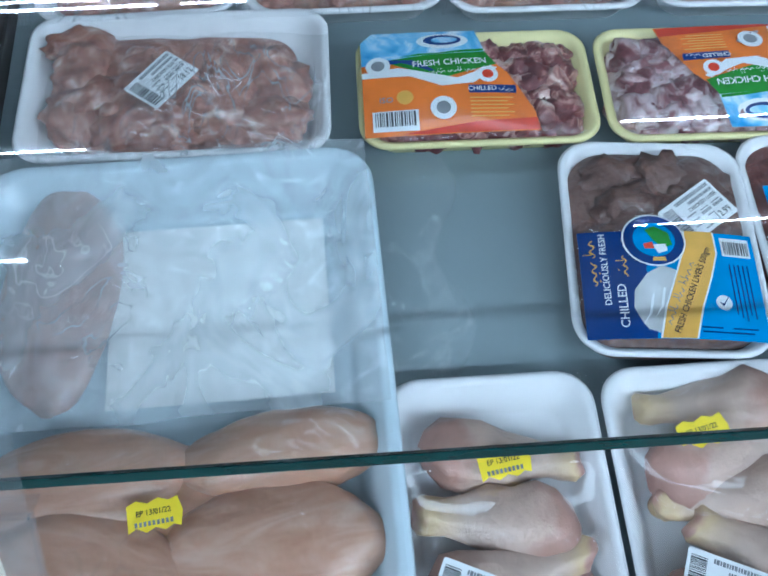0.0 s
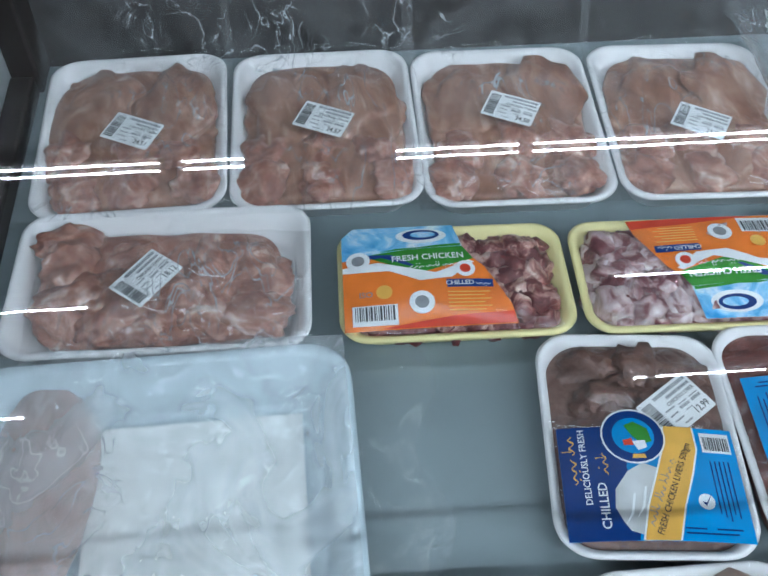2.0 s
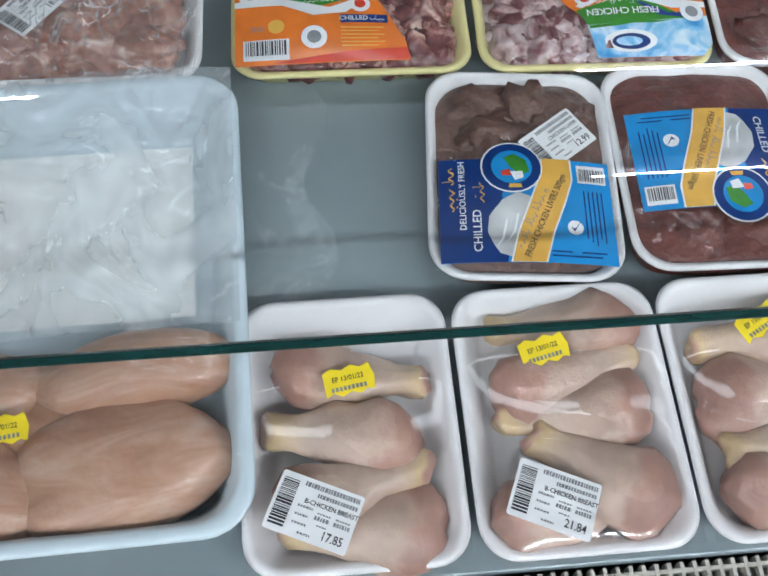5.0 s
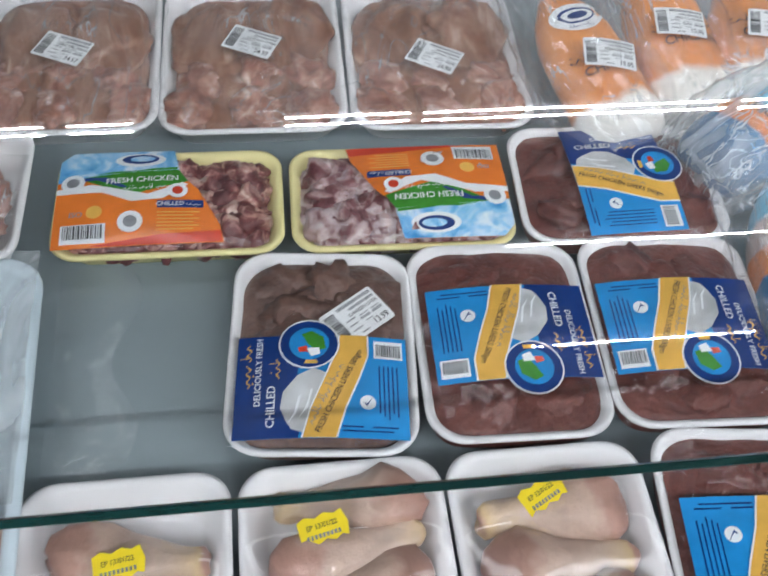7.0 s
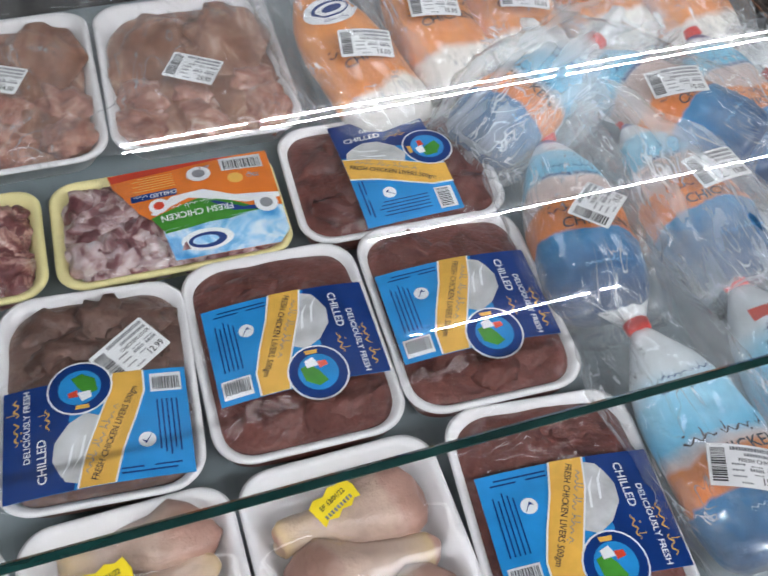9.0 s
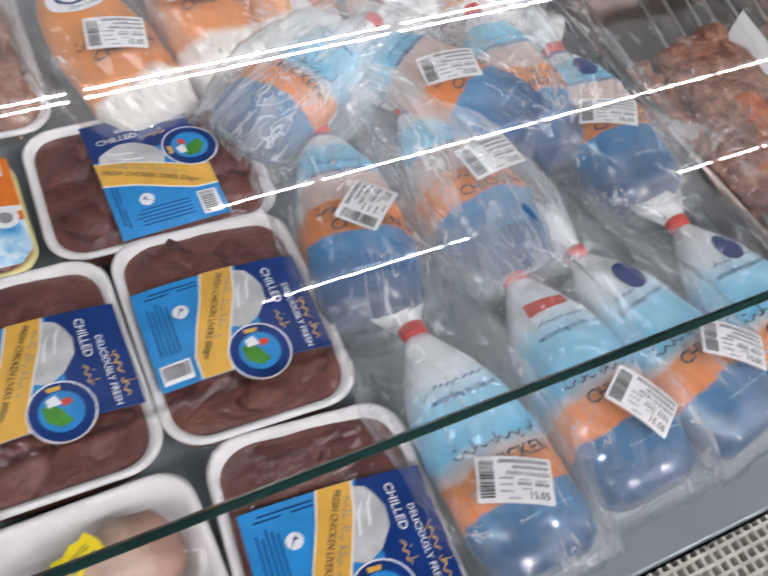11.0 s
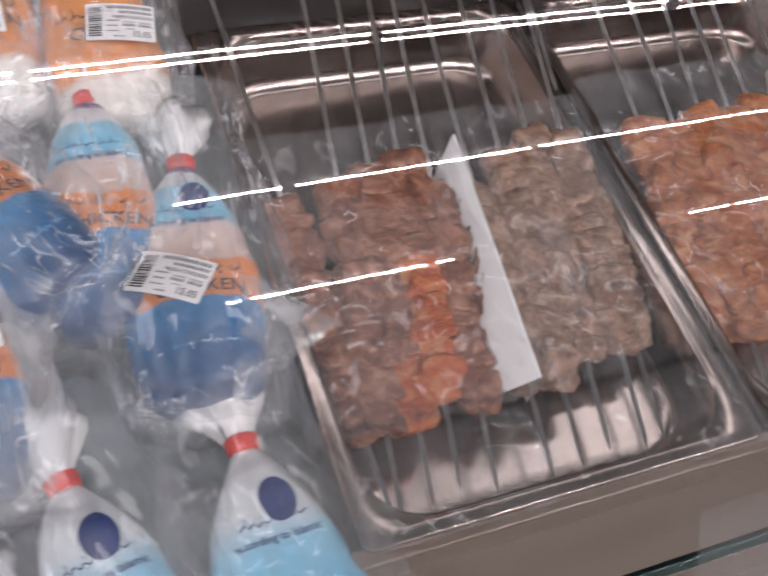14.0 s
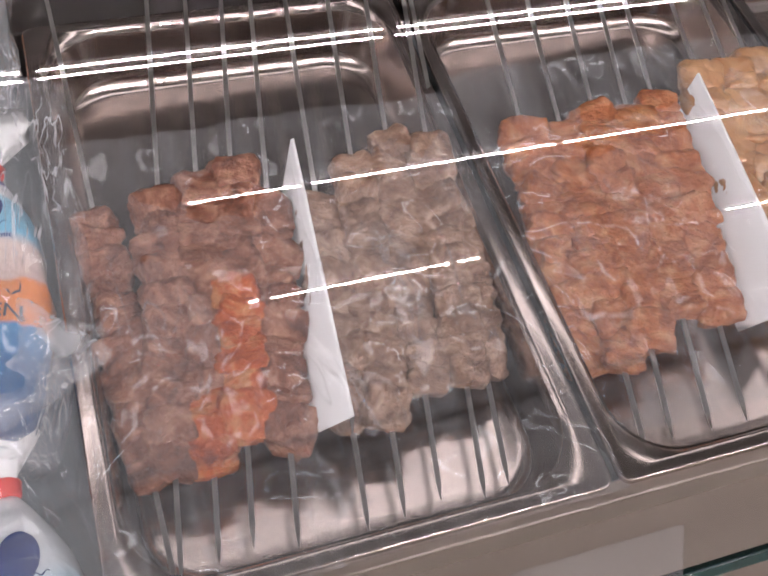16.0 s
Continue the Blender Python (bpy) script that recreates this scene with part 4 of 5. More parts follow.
def drumstick_pack(m, seed, layout, price, tag_at, tag_turn, st):
    t = thing("drumstick_pack", m, "white foam tray of raw chicken drumsticks under film", "meat pack", "packs of drumsticks")
    place("foam_tray", DRUM_TRAY, t, None, "white foam tray")
    rnd = random.Random(seed)
    for i, (x, y, a, z) in enumerate(layout):
        place("drumstick", DRUM[(i + seed) % 5], t, pose(x, y, z, rnd.uniform(-25, 25), rnd.uniform(-4, 4), a + rnd.uniform(-9, 9)) @ Matrix.Diagonal((1.0, rnd.uniform(1.08, 1.25), 1.02, 1)), "raw drumstick with pale skin")
    def h(x, y):
        f = y + 0.072 + 0.008 * math.sin(seed * 2.1)
        e = max(0.0, 1 - (2 * x / 0.178) ** 4) * max(0.0, 1 - (f / (0.115 if f > 0 else 0.055)) ** 2)
        return 0.0365 + 0.017 * e + 0.0006 * noise.noise(Vector((x * 14, y * 14, seed * 3.0)))
    film_cover(t, 0.168, 0.222, h, seed, "tight_film", rough=0.00015)
    date_tag(t, Matrix.Translation((*tag_at, max(0.054, h(*tag_at)) + 0.004)) @ pose(0, 0, 0, 6, -4, tag_turn))
    if price:
        sticker(t, Matrix.Translation((st[0], st[1], h(st[0], st[1]) + 0.005)) @ pose(0, 0, 0, -5, 2, st[2]), price, ("B-CHICKEN BREAST",), 0.0, 0.064, 0.046)
    return t


drumstick_pack(pose(0.323, 0.450, DECK), 1, ((0.003, 0.044, -8, 0.028), (-0.006, -0.012, 170, 0.032), (0.0, -0.044, 6, 0.030), (0.006, -0.080, 172, 0.027)), "17.85", (0.001, 0.030), 8, (-0.031, -0.070, -24))
drumstick_pack(pose(0.500, 0.449, DECK), 2, ((0.008, 0.074, 186, 0.027), (0.0, 0.036, 10, 0.031), (0.004, 0.000, 174, 0.028), (0.018, -0.046, 146, 0.032), (-0.012, -0.076, 14, 0.028)), "21.84", (-0.019, 0.045), 12, (-0.030, -0.074, -24))
drumstick_pack(pose(0.675, 0.448, DECK), 3, ((0.0, 0.048, 180, 0.029), (-0.004, 0.006, 4, 0.028), (0.004, -0.032, 180, 0.031), (-0.002, -0.078, -5, 0.028)), "18.90", (-0.013, 0.058), 28, (0.040, -0.062, -24))


# ---- large packs on the first stretch of the deck ----
def cutlet_mesh(seed, sx, sy, sz, material, rough=0.26):
    return mesh_of("meat_piece", lump(seed, sx, sy, sz, rough, 4), material)


CUTLET = [cutlet_mesh(s + 40, 0.052, 0.034, 0.014, M["cutlet"]) for s in range(1, 6)]
SLAB = [mesh_of("meat_piece", lump(s + 45, 0.048, 0.072, 0.0120, 0.22, 4, 1.8), M["cutlet"]) for s in range(1, 5)]
THIGH = [cutlet_mesh(s + 50, 0.044, 0.032, 0.016, M["thigh"], 0.25) for s in range(1, 7)]
CUTLET_BED = mesh_of("meat_piece", pressed(23, 0.092, 0.115, 0.0195, 0.006), M["cutlet"])
BACK_TRAY = mesh_of("foam_tray", tray_mesh(0.214, 0.268, 0.036, 0.034), M["foam"])


def loose_bag(parent, w, d, height, seed, material="bag", at=(0, 0), lift=0.004):
    """A slack bag sheet: folds and creases as geometry."""
    o = Vector((seed * 5.1, seed * 2.7, 0))
    def h(x, y):
        p = Vector((x * 9, y * 9, 0)) + o
        fold = 0.012 * abs(noise.noise(p * 0.9)) + 0.007 * abs(noise.noise(p * 2.3)) + 0.003 * abs(noise.noise(Vector((x * 60, y * 14, seed))))
        return height(x, y) + lift + fold
    f = part("bag", sheet(w, d, 64, 64, h), M[material], parent, "slack clear plastic bag", Matrix.Translation((*at, 0)))
    f.visible_shadow = False
    return f


def cutlet_pack(m, seed, price, st):
    t = thing("cutlet_pack", m, "white foam tray of chicken cutlets in a clear bag", "meat pack", "bagged cutlet packs along the rear")
    place("foam_tray", BACK_TRAY, t, None, "white foam tray")
    place("meat_piece", CUTLET_BED, t, pose(0, 0, 0.0200, 0, 0, 180 * (seed % 2)))
    rnd = random.Random(seed)
    for i in range(2):
        place("meat_piece", rnd.choice(SLAB), t, pose(-0.044 + i * 0.088, 0.036 + rnd.uniform(-0.006, 0.006), 0.031 + 0.003 * i, rnd.uniform(-4, 4), rnd.uniform(-4, 4), rnd.uniform(-9, 9)))
    for i in range(6):
        place("meat_piece", rnd.choice(THIGH), t, pose(-0.066 + (i % 3) * 0.064 + rnd.uniform(-0.008, 0.008), -0.040 - (i // 3) * 0.046, 0.029, rnd.uniform(-10, 10), rnd.uniform(-10, 10), 90 + rnd.uniform(-25, 25)) @ Matrix.Diagonal((0.80, 0.86, 0.85, 1)))
    for i in range(4):
        place("meat_piece", rnd.choice(CUTLET), t, pose(rnd.uniform(-0.05, 0.05), rnd.uniform(-0.05, 0.07), 0.022, 0, 0, rnd.uniform(0, 180)))
    h = dome(0.214, 0.268, 0.037, 0.012)
    film_cover(t, 0.204, 0.258, h, seed)
    loose_bag(t, 0.232, 0.300, lambda x, y: h(x, y) + 2.2 * max(0, y - 0.118), seed, "rear_bag", at=(0, 0.004))
    sticker(t, Matrix.Translation((st[0], st[1], h(*st[:2]) + 0.008)) @ pose(0, 0, 0, 2, 0, st[2]), price, ("CHICKEN THIGH",))
    return t


cutlet_pack(pose(0.012, 1.120, DECK, 0, 0, 1.5), 1, "24.51", (0.004, -0.026, -28))
cutlet_pack(pose(0.231, 1.114, DECK, 0, 0, 0), 2, "24.57", (0.0, -0.016, -26))
cutlet_pack(pose(0.446, 1.104, DECK, 0, 0, -1), 3, "24.50", (0.0, -0.004, -26))
cutlet_pack(pose(0.664, 1.098, DECK, 0, 0, -2), 4, "25.90", (-0.004, -0.034, -30))

wing_pack = thing("thigh_pack", pose(0.060, 0.892, DECK, 0, 0, -1), "large white foam tray of raw chicken thighs under film", "meat pack")
part("foam_tray", tray_mesh(0.300, 0.186, 0.042, 0.030), M["foam"], wing_pack, "white foam tray")
place("meat_piece", mesh_of("meat_piece", pressed(31, 0.120, 0.067, 0.0190, 0.006), M["thigh"]), wing_pack, pose(0, 0, 0.0215))
rnd = random.Random(8)
for i in range(16):
    x, y = -0.106 + (i % 5) * 0.053, -0.050 + (i // 5) * 0.036
    if abs(x) < 0.02 and y > 0.0:
        continue
    place("meat_piece", rnd.choice(THIGH), wing_pack, Matrix.Diagonal((0.86, 0.82, 0.92, 1)) @ pose(x + rnd.uniform(-0.01, 0.01), y + rnd.uniform(-0.008, 0.008), 0.030 + rnd.uniform(0, 0.008), rnd.uniform(-18, 18), rnd.uniform(-18, 18), rnd.uniform(0, 180)))
h = dome(0.30, 0.186, 0.042, 0.016)
film_cover(wing_pack, 0.288, 0.176, h, 3)
loose_bag(wing_pack, 0.27, 0.15, h, 4, "rear_bag", at=(0.015, -0.03))
sticker(wing_pack, pose(-0.008, -0.020, 0.0655, 0, 0, 52), "18.12", ("CHICKEN THIGH",))

breast_pack = thing("breast_pack", pose(0.072, 0.574, DECK, 0, 0, 1.2), "large half-empty tray of chicken breasts in a clear bag", "meat pack")
part("clear_tray", tray_mesh(0.350, 0.422, 0.060, 0.040, 0.010, 0.016), M["clear_tray"], breast_pack, "frosted plastic tray with a wide rim")
part("absorbent_pad", sheet(0.192, 0.176, 14, 14, lambda x, y: 0.010 + 0.0012 * noise.noise(Vector((x * 25, y * 25, 0)))), M["pad"], breast_pack, "white absorbent pad", pose(0.031, 0.078, 0))
for i, (x, y, z, a, sx, sy, sz) in enumerate(((-0.102, 0.092, 0.030, 86, 0.112, 0.050, 0.026), (-0.072, -0.080, 0.032, 6, 0.088, 0.046, 0.026), (0.084, -0.068, 0.034, 5, 0.080, 0.036, 0.026), (-0.070, -0.150, 0.034, -12, 0.090, 0.052, 0.026), (0.070, -0.146, 0.034, 8, 0.088, 0.056, 0.028), (0.0, -0.110, 0.022, 0, 0.09, 0.06, 0.018))):
    place("breast_fillet", mesh_of("breast_fillet", lump(60 + i, sx, sy, sz, 0.08, 4, 1.3), M["breast" if i else "pale_breast"]), breast_pack, pose(x, y, z, 0, 0, a), "smooth pale pink breast fillet")
def breast_cover(x, y):
    return 0.061 + 0.003 * math.cos(x * 30) * math.cos(y * 22)
film_cover(breast_pack, 0.338, 0.410, breast_cover, 12, rough=0.0025)
loose_bag(breast_pack, 0.36, 0.26, breast_cover, 7, "thick_bag", (-0.01, 0.085), 0.001)
date_tag(breast_pack, pose(-0.010, -0.118, 0.068, 4, 0, 6))
tail = thing("bag_tail", pose(0.288, 0.700, DECK), "slack clear end of a plastic bag on the bare deck", "plastic bag")
bm = bmesh.new()
rows = []
for j in range(25):
    f = j / 24
    y = -0.135 + 0.25 * f
    wd = 0.069 + 0.014 * math.cos((y + 0.075) / 0.075 * math.pi)
    rows.append([bm.verts.new((-0.045 + wd * i / 10, y, 0.002 + 0.012 * abs(noise.noise(Vector((i * 0.35, f * 3.0, 4.0)))) * min(1, 4 * f))) for i in range(11)])
for a, b in zip(rows, rows[1:]):
    for i in range(10):
        bm.faces.new((a[i], a[i + 1], b[i + 1], b[i]))
part("bag", bm, M["tail"], tail, "slack clear plastic").visible_shadow = False


# ---- bagged whole chickens ----
PROFILE = ((-0.122, 0.034), (-0.114, 0.045), (-0.090, 0.051), (-0.050, 0.0535), (-0.010, 0.052), (0.030, 0.046), (0.060, 0.038), (0.085, 0.027), (0.104, 0.016), (0.114, 0.008))


BOXY = 0.78


def radius_at(v):
    if v <= PROFILE[0][0]:
        return PROFILE[0][1]
    for (a, ra), (b, rb) in zip(PROFILE, PROFILE[1:]):
        if v <= b:
            return ra + (rb - ra) * (v - a) / (b - a)
    return 0.006


def swell(a, v, seed):
    o = Vector((seed * 3.1, seed * 1.7, seed))
    return 0.96 + 0.16 * noise.noise(Vector((math.cos(a) * 1.2, math.sin(a) * 1.2, v * 15)) + o) + 0.05 * noise.noise(Vector((math.cos(a) * 4, math.sin(a) * 4, v * 50)) + o)


def bird_top(u, v, seed=1):
    """Height of the wrapped bird's upper side."""
    r = radius_at(v)
    a = math.pi / 2
    for _ in range(4):
        q = max(-0.98, min(0.98, u / (r * swell(a, v, seed))))
        a = math.acos(math.copysign(abs(q) ** (1 / BOXY), q))
    return 0.045 + 0.70 * r * swell(a, v, seed) * math.sin(a) ** BOXY


def on_bird(seed):
    return lambda u, v: bird_top(u, v, seed)


def bird_mesh(seed, material):
    loops = []
    vs = [-0.122 + 0.236 * i / 26 for i in range(27)]
    for v in vs:
        r = radius_at(v)
        lp = []
        for i in range(28):
            a = 2 * math.pi * i / 28
            k = swell(a, v, seed)
            z = 0.70 * r * k * math.copysign(abs(math.sin(a)) ** BOXY, math.sin(a))
            lp.append((r * k * math.copysign(abs(math.cos(a)) ** BOXY, math.cos(a)), v, 0.045 + max(z, -0.044)))
        loops.append(lp)
    return mesh_of("bird", loft(loops), material)


def tuft_mesh(seed):
    loops = []
    for y, r in ((0.0, 0.006), (0.010, 0.011), (0.024, 0.018), (0.036, 0.021), (0.046, 0.016)):
        loops.append([((r * (1 + 0.35 * math.sin(5 * a + y * 90 + seed)) * math.cos(a)), y + 0.006 * math.sin(3 * a + seed), 0.6 * r * (1 + 0.3 * math.cos(4 * a)) * math.sin(a)) for a in [2 * math.pi * i / 26 for i in range(26)]])
    return mesh_of("gathered_neck", loft(loops), M["tuft"])


def clip_mesh():
    bm = bmesh.new()
    bmesh.ops.create_cone(bm, cap_ends=True, segments=14, radius1=0.0095, radius2=0.0085, depth=0.010)
    bmesh.ops.bevel(bm, geom=bm.edges[:], offset=0.0012, segments=1, affect="EDGES")
    return mesh_of("red_clip", bm, M["clip"])


def bag_mesh(seed, material, length=0.34, width=0.155):
    """A loose outer bag: a flat-bottomed sleeve with puckers, wider at its open end."""
    o = Vector((seed * 1.3, seed * 4.1, 0))
    loops = []
    n = 34
    for j in range(n + 1):
        f = j / n
        v = -0.135 + length * f
        wide = width / 2 * (0.72 + 0.30 * math.sin(math.pi * min(1, f * 1.25)) + (0.25 * max(0, f - 0.7)))
        high = max(0.010, 0.060 * math.sin(math.pi * min(0.97, 0.18 + 0.70 * f))) + 0.012
        lp = []
        for i in range(48):
            a = 2 * math.pi * i / 48
            p = Vector((math.cos(a) * 2.2, math.sin(a) * 2.2, v * 16)) + o
            k = 1 + 0.20 * noise.noise(p * 0.8) + 0.13 * abs(noise.noise(p * 2.0)) + 0.03 * noise.noise(p * 6)
            lp.append((wide * k * math.cos(a), v + 0.010 * noise.noise(p * 1.7), max(0.0006, 0.046 + high * 0.66 * k * math.sin(a) if math.sin(a) > 0 else 0.046 + 0.045 * math.sin(a))))
        loops.append(lp)
    return mesh_of("bag", loft(loops, True, False), material)


BIRDS = {c: [bird_mesh(s, M[c]) for s in (1, 2, 3)] for c in ("blue_sleeve", "cyan_sleeve", "orange_sleeve")}
TUFTS = [tuft_mesh(s) for s in (1, 2, 3)]
CLIP = clip_mesh()
BAGS = [bag_mesh(s, M["bag"]) for s in (1, 2, 3, 4)]
DENSE = [bag_mesh(s, M["dense_bag"]) for s in (1, 2, 3, 4)]
PRINTS = {}
for s_ in (1, 2, 3):
    top = on_bird(s_)
    PRINTS[s_] = {
        "band_word": mesh_of("band_word", words("CHICKEN", 0.017, (0.006, -0.036), 0, top, 0.0016, 0.95), M["ink"]),
        "band_marks": mesh_of("script_line", squiggle(0.0, -0.017, 0.075, 0.012, 21, 0, top, 0.0016), M["ink"]),
        "top_marks": mesh_of("script_line", squiggle(0.0, 0.048, 0.05, 0.008, 22, 0, top, 0.0016), M["navy"]),
        "rule_text": mesh_of("rule_text", words("according to Islamic", 0.0085, (0.0, 0.034), 0, top, 0.0016, 0.9), M["navy"]),
        "low_marks": mesh_of("script_line", squiggle(0.0, 0.036, 0.055, 0.006, 23, 0, top, 0.0016), M["navy"]),
        "tail_marks": mesh_of("script_line", squiggle(0.006, -0.085, 0.05, 0.006, 24, 0, top, 0.0016), M["pale_sky"]),
        "red": mesh_of("red_badge", shape([(-0.024, 0.060), (0.020, 0.062), (0.022, 0.074), (-0.020, 0.076)], top, 0.0014, 5), M["red"]),
        "navy": mesh_of("navy_badge", shape(disc(0.008, 0.062, 0.013, 0.018), top, 0.0014, 5), M["navy"]),
        "oval": mesh_of("logo_oval", shape(disc(0, 0.046, 0.034, 0.022), top, 0.0014, 6), M["white_print"]),
        "ring": mesh_of("logo_ring", shape(disc(0, 0.048, 0.024, 0.0125), top, 0.0018, 6), M["navy"]),
        "ring_fill": mesh_of("logo_fill", shape(disc(0.001, 0.0475, 0.0205, 0.0095), top, 0.0022, 6), M["white_print"]),
        "core": mesh_of("logo_core", shape(disc(0.002, 0.0475, 0.013, 0.0055), top, 0.0026, 5), M["navy"]),
        "logo_marks": mesh_of("script_line", squiggle(0.0, 0.031, 0.034, 0.006, 25, 0, top, 0.0018), M["navy"]),
    }


def bagged_chicken(m, sleeve, seed, st=None, badge="", price="15.05", dense=False):
    look_ = {"blue_sleeve": "blue and orange", "cyan_sleeve": "pale blue and orange", "orange_sleeve": "orange and white"}[sleeve]
    t = thing("bagged_chicken", m, "whole chicken in " + look_ + " wrap, clear bag", "packaged chicken", "bagged whole chickens")
    pr = PRINTS[1 + seed % 3]
    place("bird", BIRDS[sleeve][seed % 3], t, None, look_ + " printed wrap over a plump bird")
    place("gathered_neck", TUFTS[seed % 3], t, pose(0, 0.118, 0.045) @ Matrix.Diagonal((1.35, 1.35, 1.35, 1)), "white gathered plastic neck")
    place("red_clip", CLIP, t, pose(0, 0.117, 0.045, 90, 0, 0) @ Matrix.Diagonal((1.45, 1.2, 1.3, 1)), "red plastic clip")
    if sleeve == "orange_sleeve":
        for k, n in (("oval", "logo_oval"), ("ring", "logo_ring"), ("ring_fill", "logo_fill"), ("core", "logo_core"), ("logo_marks", "script_line"), ("band_marks", "script_line"), ("band_word", "band_word")):
            place(n, pr[k], t)
    else:
        for k, n in (("band_word", "band_word"), ("band_marks", "script_line"), ("top_marks", "script_line"), ("rule_text", "rule_text"), ("tail_marks", "script_line")):
            place(n, pr[k], t)
        if badge:
            place(badge + "_badge", pr[badge], t)
    b = place("bag", (DENSE if dense else BAGS)[seed % 4], t, None, "loose clear plastic bag")
    b.visible_shadow = False
    if st:
        sticker(t, Matrix.Translation((st[0], st[1], bird_top(st[0], st[1], 1 + seed % 3) + 0.017)) @ pose(0, 0, 0, st[3], st[4], st[2]), price, ("FRESH CHICKEN",), -0.003)
    return t


def bag_corner(parent, a, b, c, z):
    """The loose clear corner of a bag that sticks out over its neighbour."""
    bm = bmesh.new()
    n = 14
    rows = []
    for j in range(n + 1):
        f = j / n
        p0, p1 = Vector(a).lerp(Vector(c), f), Vector(b).lerp(Vector(c), f)
        row = []
        for i in range(n + 1):
            p = p0.lerp(p1, i / n)
            row.append(bm.verts.new((p.x, p.y, z + 0.012 * noise.noise(Vector((p.x * 50, p.y * 50, 2.0))) + 0.010 * f)))
        rows.append(row)
    for r0, r1 in zip(rows, rows[1:]):
        for i in range(n):
            if r1[i].co != r1[i + 1].co:
                bm.faces.new((r0[i], r0[i + 1], r1[i + 1], r1[i]))
    k = part("bag_corner", bm, M["bag_corner"], parent, "loose clear corner of the bag")
    k.visible_shadow = False


# front row, then the second row, the third, and the orange ones against the rear
bagged_chicken(pose(0.992, 0.482, DECK, 0, 0, 1), "cyan_sleeve", 1, (-0.012, -0.058, -28, -8, -4))
bagged_chicken(pose(1.112, 0.502, DECK, 0, 0, 1), "cyan_sleeve", 2, (0.006, -0.060, -58, -6, 10), "red")
bagged_chicken(pose(1.208, 0.506, DECK, 0, 0, 11), "cyan_sleeve", 3, (0.012, -0.052, -48, -8, 6), "navy")
bagged_chicken(pose(1.318, 0.500, DECK, 0, 0, 2), "cyan_sleeve", 4, (0.030, -0.075, -42, -10, 12), "navy")
bagged_chicken(pose(0.990, 0.742, DECK + 0.002, 0, 0, -10), "blue_sleeve", 5, (0.006, -0.028, 52, -2, 8))
bagged_chicken(pose(1.118, 0.742, DECK + 0.004, 0, 0, 2), "blue_sleeve", 6, (0.016, -0.014, 4, 0, 0), dense=True)
beside_pan = bagged_chicken(pose(1.314, 0.772, DECK + 0.006, 0, -3, -8), "blue_sleeve", 7, (-0.016, -0.032, -25, -6, -8), "navy")
bag_corner(beside_pan, (0.035, -0.020), (0.020, -0.135), (0.108, -0.082), 0.072)
bagged_chicken(pose(1.150, 0.868, DECK + 0.022, 0, 0, 33), "blue_sleeve", 8, (-0.021, -0.020, -43, 0, -8))
bagged_chicken(pose(1.252, 0.858, DECK + 0.006, 4, 0, -5), "blue_sleeve", 9)
bagged_chicken(pose(0.834, 1.050, DECK + 0.016, 12, 0, 15), "orange_sleeve", 10, (-0.002, -0.030, -24, -4, 0))
bagged_chicken(pose(0.950, 1.095, DECK + 0.016, 12, 0, 6), "orange_sleeve", 11, (-0.012, -0.024, -14, -4, 0))
bagged_chicken(pose(1.060, 1.105, DECK + 0.018, 14, 0, -4), "orange_sleeve", 12, (0.0, -0.040, -12, -4, 0))
bagged_chicken(pose(1.178, 1.110, DECK + 0.020, 14, 0, 2), "orange_sleeve", 13, (-0.004, -0.040, 0, -4, 0))
bagged_chicken(pose(1.284, 1.080, DECK + 0.020, 14, 0, 3), "orange_sleeve", 14, (0.016, -0.040, -12, -6, 0))
bagged_chicken(pose(1.034, 0.930, DECK + 0.010, 3, 0, -60), "cyan_sleeve", 15, dense=True)


# ---- kebab pans ----
def pan_mesh(w, d, h):
    """A catering pan: square-cornered flat rim, deep rounded inside, a rolled-down edge."""
    def ring(inset, z, r):
        return [(x, y, z) for x, y in rounded(w - 2 * inset, d - 2 * inset, r, 8)]
    return loft([ring(0.026, 0.0, 0.045), ring(0.020, 0.005, 0.050), ring(0.0145, h - 0.003, 0.052), ring(0.001, h - 0.0065, 0.009), ring(0.0, h - 0.0055, 0.010), ring(0.0, h - 0.001, 0.010), ring(0.0015, h, 0.009), ring(0.010, h - 0.0006, 0.016),
                 ring(0.0125, h - 0.002, 0.050), ring(0.0155, h - 0.008, 0.052), ring(0.0205, 0.014, 0.050), ring(0.0255, 0.005, 0.045), ring(0.034, 0.0016, 0.040)])


PAN = mesh_of("steel_pan", pan_mesh(0.345, 0.532, 0.066), M["steel"])
CHUNK = {k: [mesh_of("meat_chunk", diced(70 + 7 * i + s, 0.0145, 0.0125, 0.0115), M[k]) for s in range(6)] for i, k in enumerate(("kebab_brown", "kebab_orange", "kebab_grey", "kebab_tikka", "kebab_pale"))}


def rod_mesh(length=0.68):
    """A flat steel skewer with a point."""
    w, t = 0.0019, 0.0009
    bm = loft([[(sx * w * k, y, sz * t * k) for sx, sz in ((-1, -1), (1, -1), (1, 1), (-1, 1))] for y, k in ((0.0, 0.12), (0.014, 1.0), (length, 1.0))])
    return mesh_of("skewer_rod", bm, M["skewer"], False)


ROD = rod_mesh()


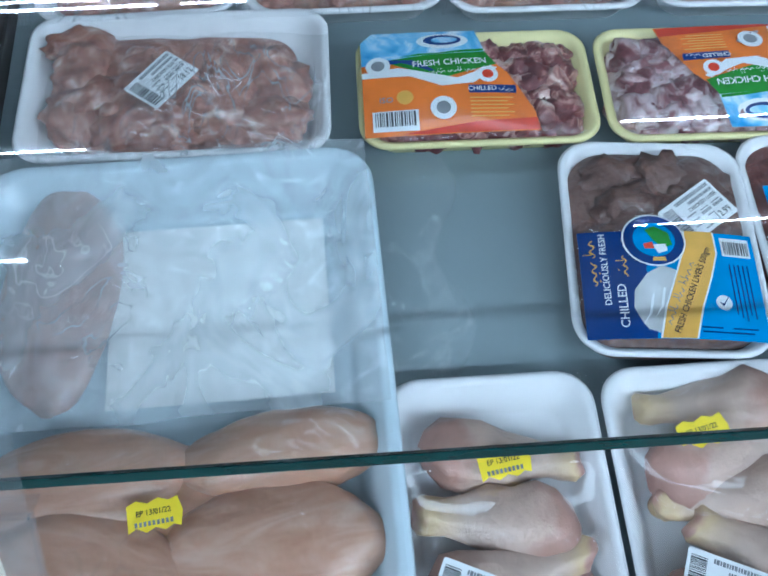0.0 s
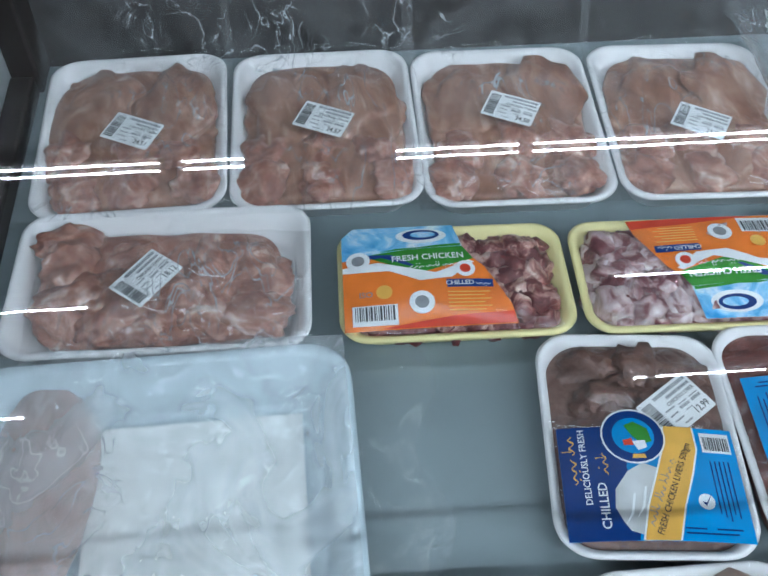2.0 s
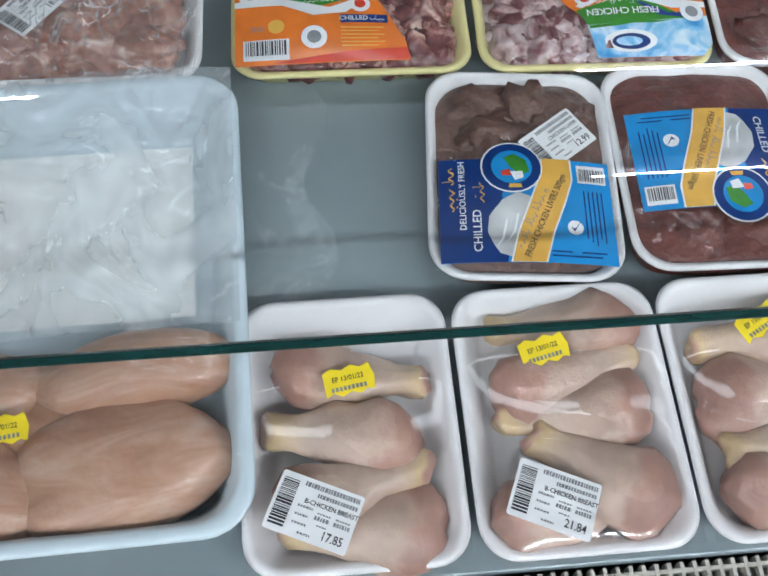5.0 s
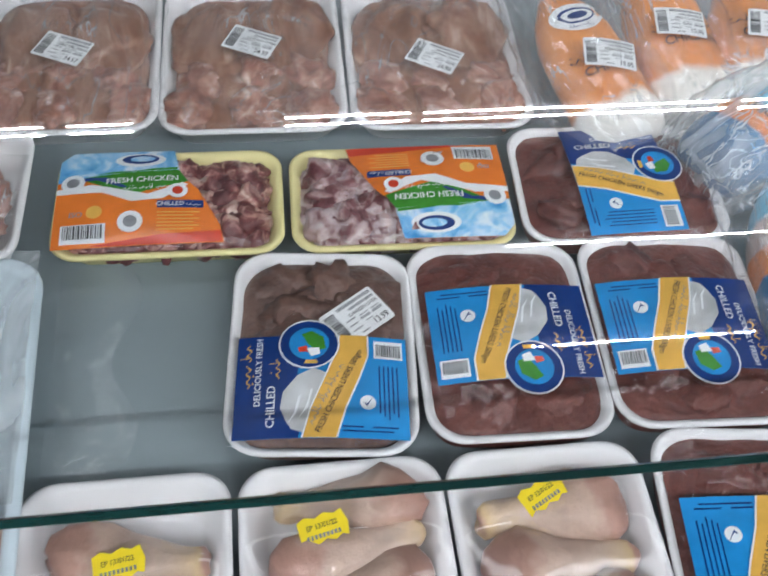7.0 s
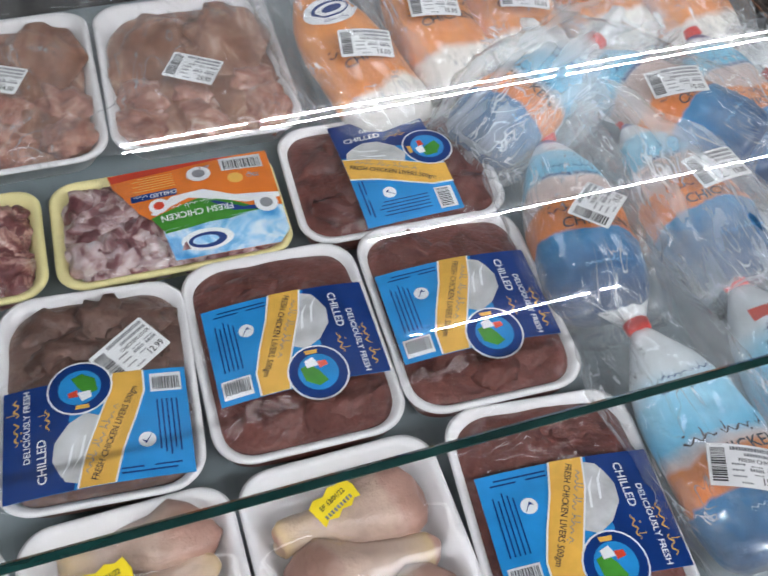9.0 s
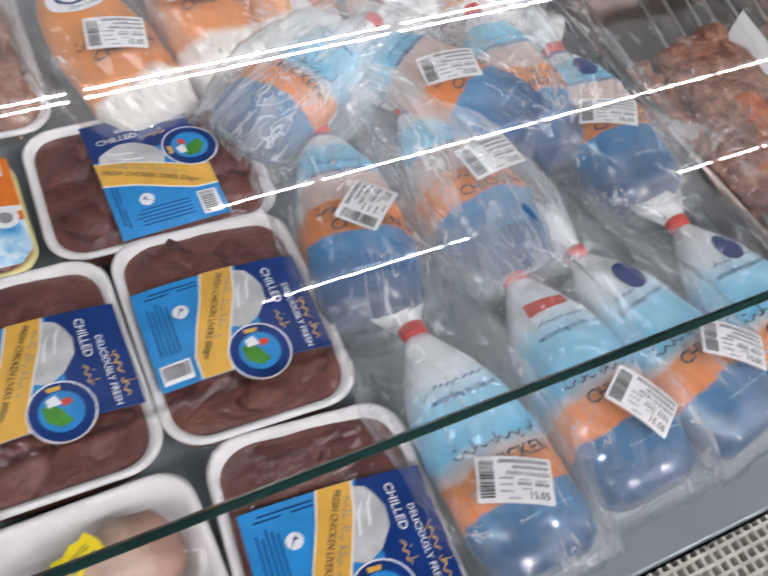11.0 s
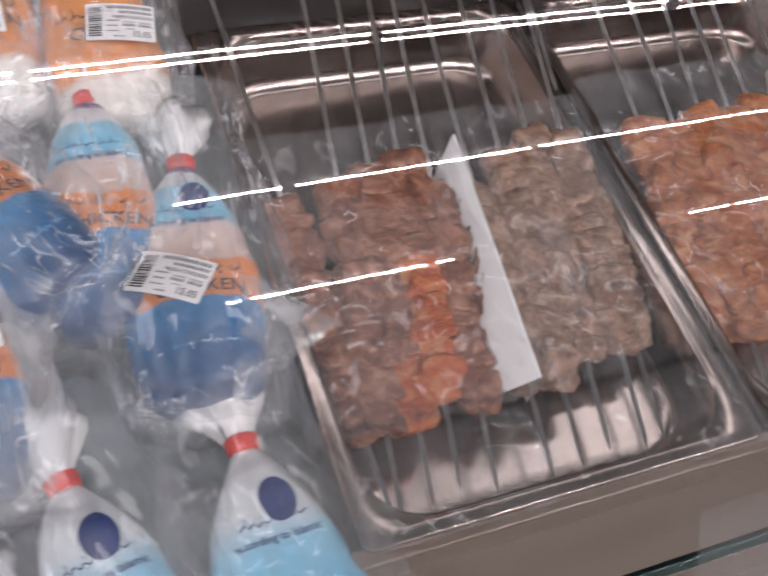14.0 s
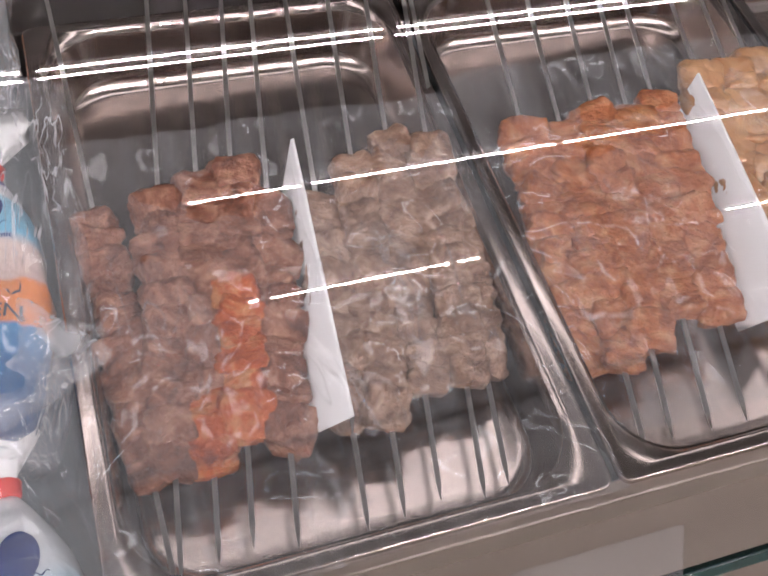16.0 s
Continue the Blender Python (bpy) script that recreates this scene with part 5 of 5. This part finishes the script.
def kebab(x, tip, start, end, kind, seed, lean=0.0, lift=0.0, wide=1.0, rear="", split=0.0):
    """One skewer: point at the front of the pan, its other end over the rear rim."""
    rnd = random.Random(seed)
    t = thing("kebab_skewer", pose(x, tip, DECK + 0.018 + lift, 6.4, 0, lean), {"kebab_brown": "steel skewer threaded with dark brown marinated meat", "kebab_orange": "steel skewer threaded with bright orange marinated meat", "kebab_grey": "steel skewer threaded with pale greyish meat cubes", "kebab_tikka": "steel skewer threaded with orange chicken tikka", "kebab_pale": "steel skewer threaded with pale tan chicken pieces"}[kind], "kebab", "raw kebabs in steel pans")
    place("skewer_rod", ROD, t, None, "flat steel skewer")
    y = start
    while y < end:
        k = rnd.uniform(0.75, 1.35)
        place("meat_chunk", rnd.choice(CHUNK[rear if rear and y > split else kind]), t, pose(rnd.uniform(-0.003, 0.003), y, rnd.uniform(0.0, 0.003), rnd.uniform(-18, 18), rnd.choice((0, 180)) + rnd.uniform(-16, 16), rnd.uniform(-22, 22)) @ Matrix.Diagonal((k ** 0.4 * wide * rnd.uniform(0.98, 1.16), k * 1.22, rnd.uniform(0.85, 1.0), 1)))
        y += 0.0195 * k
    return t


def pan(x, label):
    t = thing("steel_pan", pose(x + 0.172, 0.774, DECK), label, "food pan", "steel pans of kebabs")
    place("pan_body", PAN, t, None, "shiny stainless pan with a flat rim")
    return t


def pan_sheet(x0, x1, y0, y1, rear, seed, peak=0.074):
    """The clear sheet that lies over a pan's meat."""
    t = thing("cover_sheet", pose((x0 + x1) / 2, (y0 + y1) / 2, DECK), "clear plastic sheet draped over the kebabs", "plastic sheet", "sheets over the pans")
    def h(x, y):
        f = (y + (y1 - y0) / 2) / (y1 - y0)
        side = max(0.0, 1 - (2 * x / (x1 - x0)) ** 6)
        return 0.067 + (peak - 0.067) * side * math.sin(math.pi * min(1, f * 1.1)) + rear * max(0, f - 0.8)
    loose_bag(t, x1 - x0, y1 - y0, h, seed, "cover", lift=0.0)
    return t


def divider(x_back, x_front, y0, y1):
    """Folded white paper standing between two groups."""
    t = thing("paper_divider", pose(0, 0, DECK + 0.022), "folded white paper divider between kebabs", "paper sheet", "paper dividers")
    bm = bmesh.new()
    n = 14
    rows = []
    for i in range(n + 1):
        f = i / n
        x, y = x_front + (x_back - x_front) * f, y0 + (y1 - y0) * f
        wd = 0.005 + 0.030 * (1 - f)
        rows.append([bm.verts.new((x - wd * 0.9 - 0.002 * math.sin(f * 9), y + 0.012 * (1 - f), 0.004)), bm.verts.new((x, y, 0.066 - 0.014 * (1 - f))), bm.verts.new((x + 0.003, y + 0.001, 0.066 - 0.014 * (1 - f))), bm.verts.new((x + 0.006, y + 0.002, 0.002))])
    for a, b in zip(rows, rows[1:]):
        for i in range(3):
            bm.faces.new((a[i], a[i + 1], b[i + 1], b[i]))
    part("paper", bm, M["paper"], t, "white greaseproof paper")
    return t


pan(1.371, "stainless pan of brown and pale meat kebabs")
pan(1.722, "stainless pan of orange chicken tikka kebabs")
pan(2.073, "stainless pan of dark meat kebabs")
rnd = random.Random(31)
for i, (x, lean, a, b, kind, lift, rear, split) in enumerate((
        (1.412, 1.6, 0.080, 0.300, "kebab_brown", 0.004, "", 0), (1.416, -7.5, 0.084, 0.298, "kebab_brown", 0.012, "", 0),
        (1.442, -8.5, 0.072, 0.300, "kebab_orange", 0.014, "kebab_brown", 0.112), (1.466, -9.5, 0.092, 0.312, "kebab_orange", 0.017, "kebab_brown", 0.205),
        (1.496, -9.0, 0.086, 0.290, "kebab_brown", 0.012, "", 0), (1.546, -7.0, 0.092, 0.275, "kebab_grey", 0.010, "", 0),
        (1.573, -8.5, 0.082, 0.302, "kebab_grey", 0.013, "", 0), (1.603, -9.5, 0.092, 0.312, "kebab_grey", 0.010, "", 0),
        (1.634, -10.0, 0.098, 0.312, "kebab_grey", 0.012, "", 0), (1.657, -8.5, 0.096, 0.228, "kebab_grey", 0.006, "", 0))):
    kebab(x, 0.537 + rnd.uniform(-0.005, 0.008), a, b, kind, 100 + i, lean, lift, 1.22, rear, split)
for i, (x, lean, a, b, lift) in enumerate((
        (1.742, -7.5, 0.074, 0.300, 0.008), (1.768, -9.0, 0.076, 0.304, 0.012), (1.794, -11.0, 0.090, 0.308, 0.012), (1.828, -11.0, 0.106, 0.310, 0.013), (1.862, -10.5, 0.098, 0.312, 0.010))):
    kebab(x, 0.540 + rnd.uniform(-0.005, 0.008), a, b, "kebab_tikka", 200 + i, lean, lift, 1.35)
for i, (x, lean, a, b) in enumerate(((1.934, -8.0, 0.10, 0.330), (1.966, -8.0, 0.10, 0.340), (1.998, -7.0, 0.10, 0.345))):
    kebab(x, 0.540 + rnd.uniform(-0.005, 0.008), a, b, "kebab_pale", 230 + i, lean, 0.010, 1.3)
for i in range(9):
    kebab(2.110 + i * 0.030, 0.540 + rnd.uniform(-0.006, 0.010), 0.1, 0.33, "kebab_brown", 300 + i, -5 + rnd.uniform(-1.5, 1.5), 0.008, 1.2)
divider(1.567, 1.548, 0.600, 0.846)
divider(1.957, 1.930, 0.605, 0.852)
pan_sheet(1.376, 1.722, 0.503, 0.884, 0.02, 21)
pan_sheet(1.728, 2.068, 0.540, 0.906, 0.02, 22)
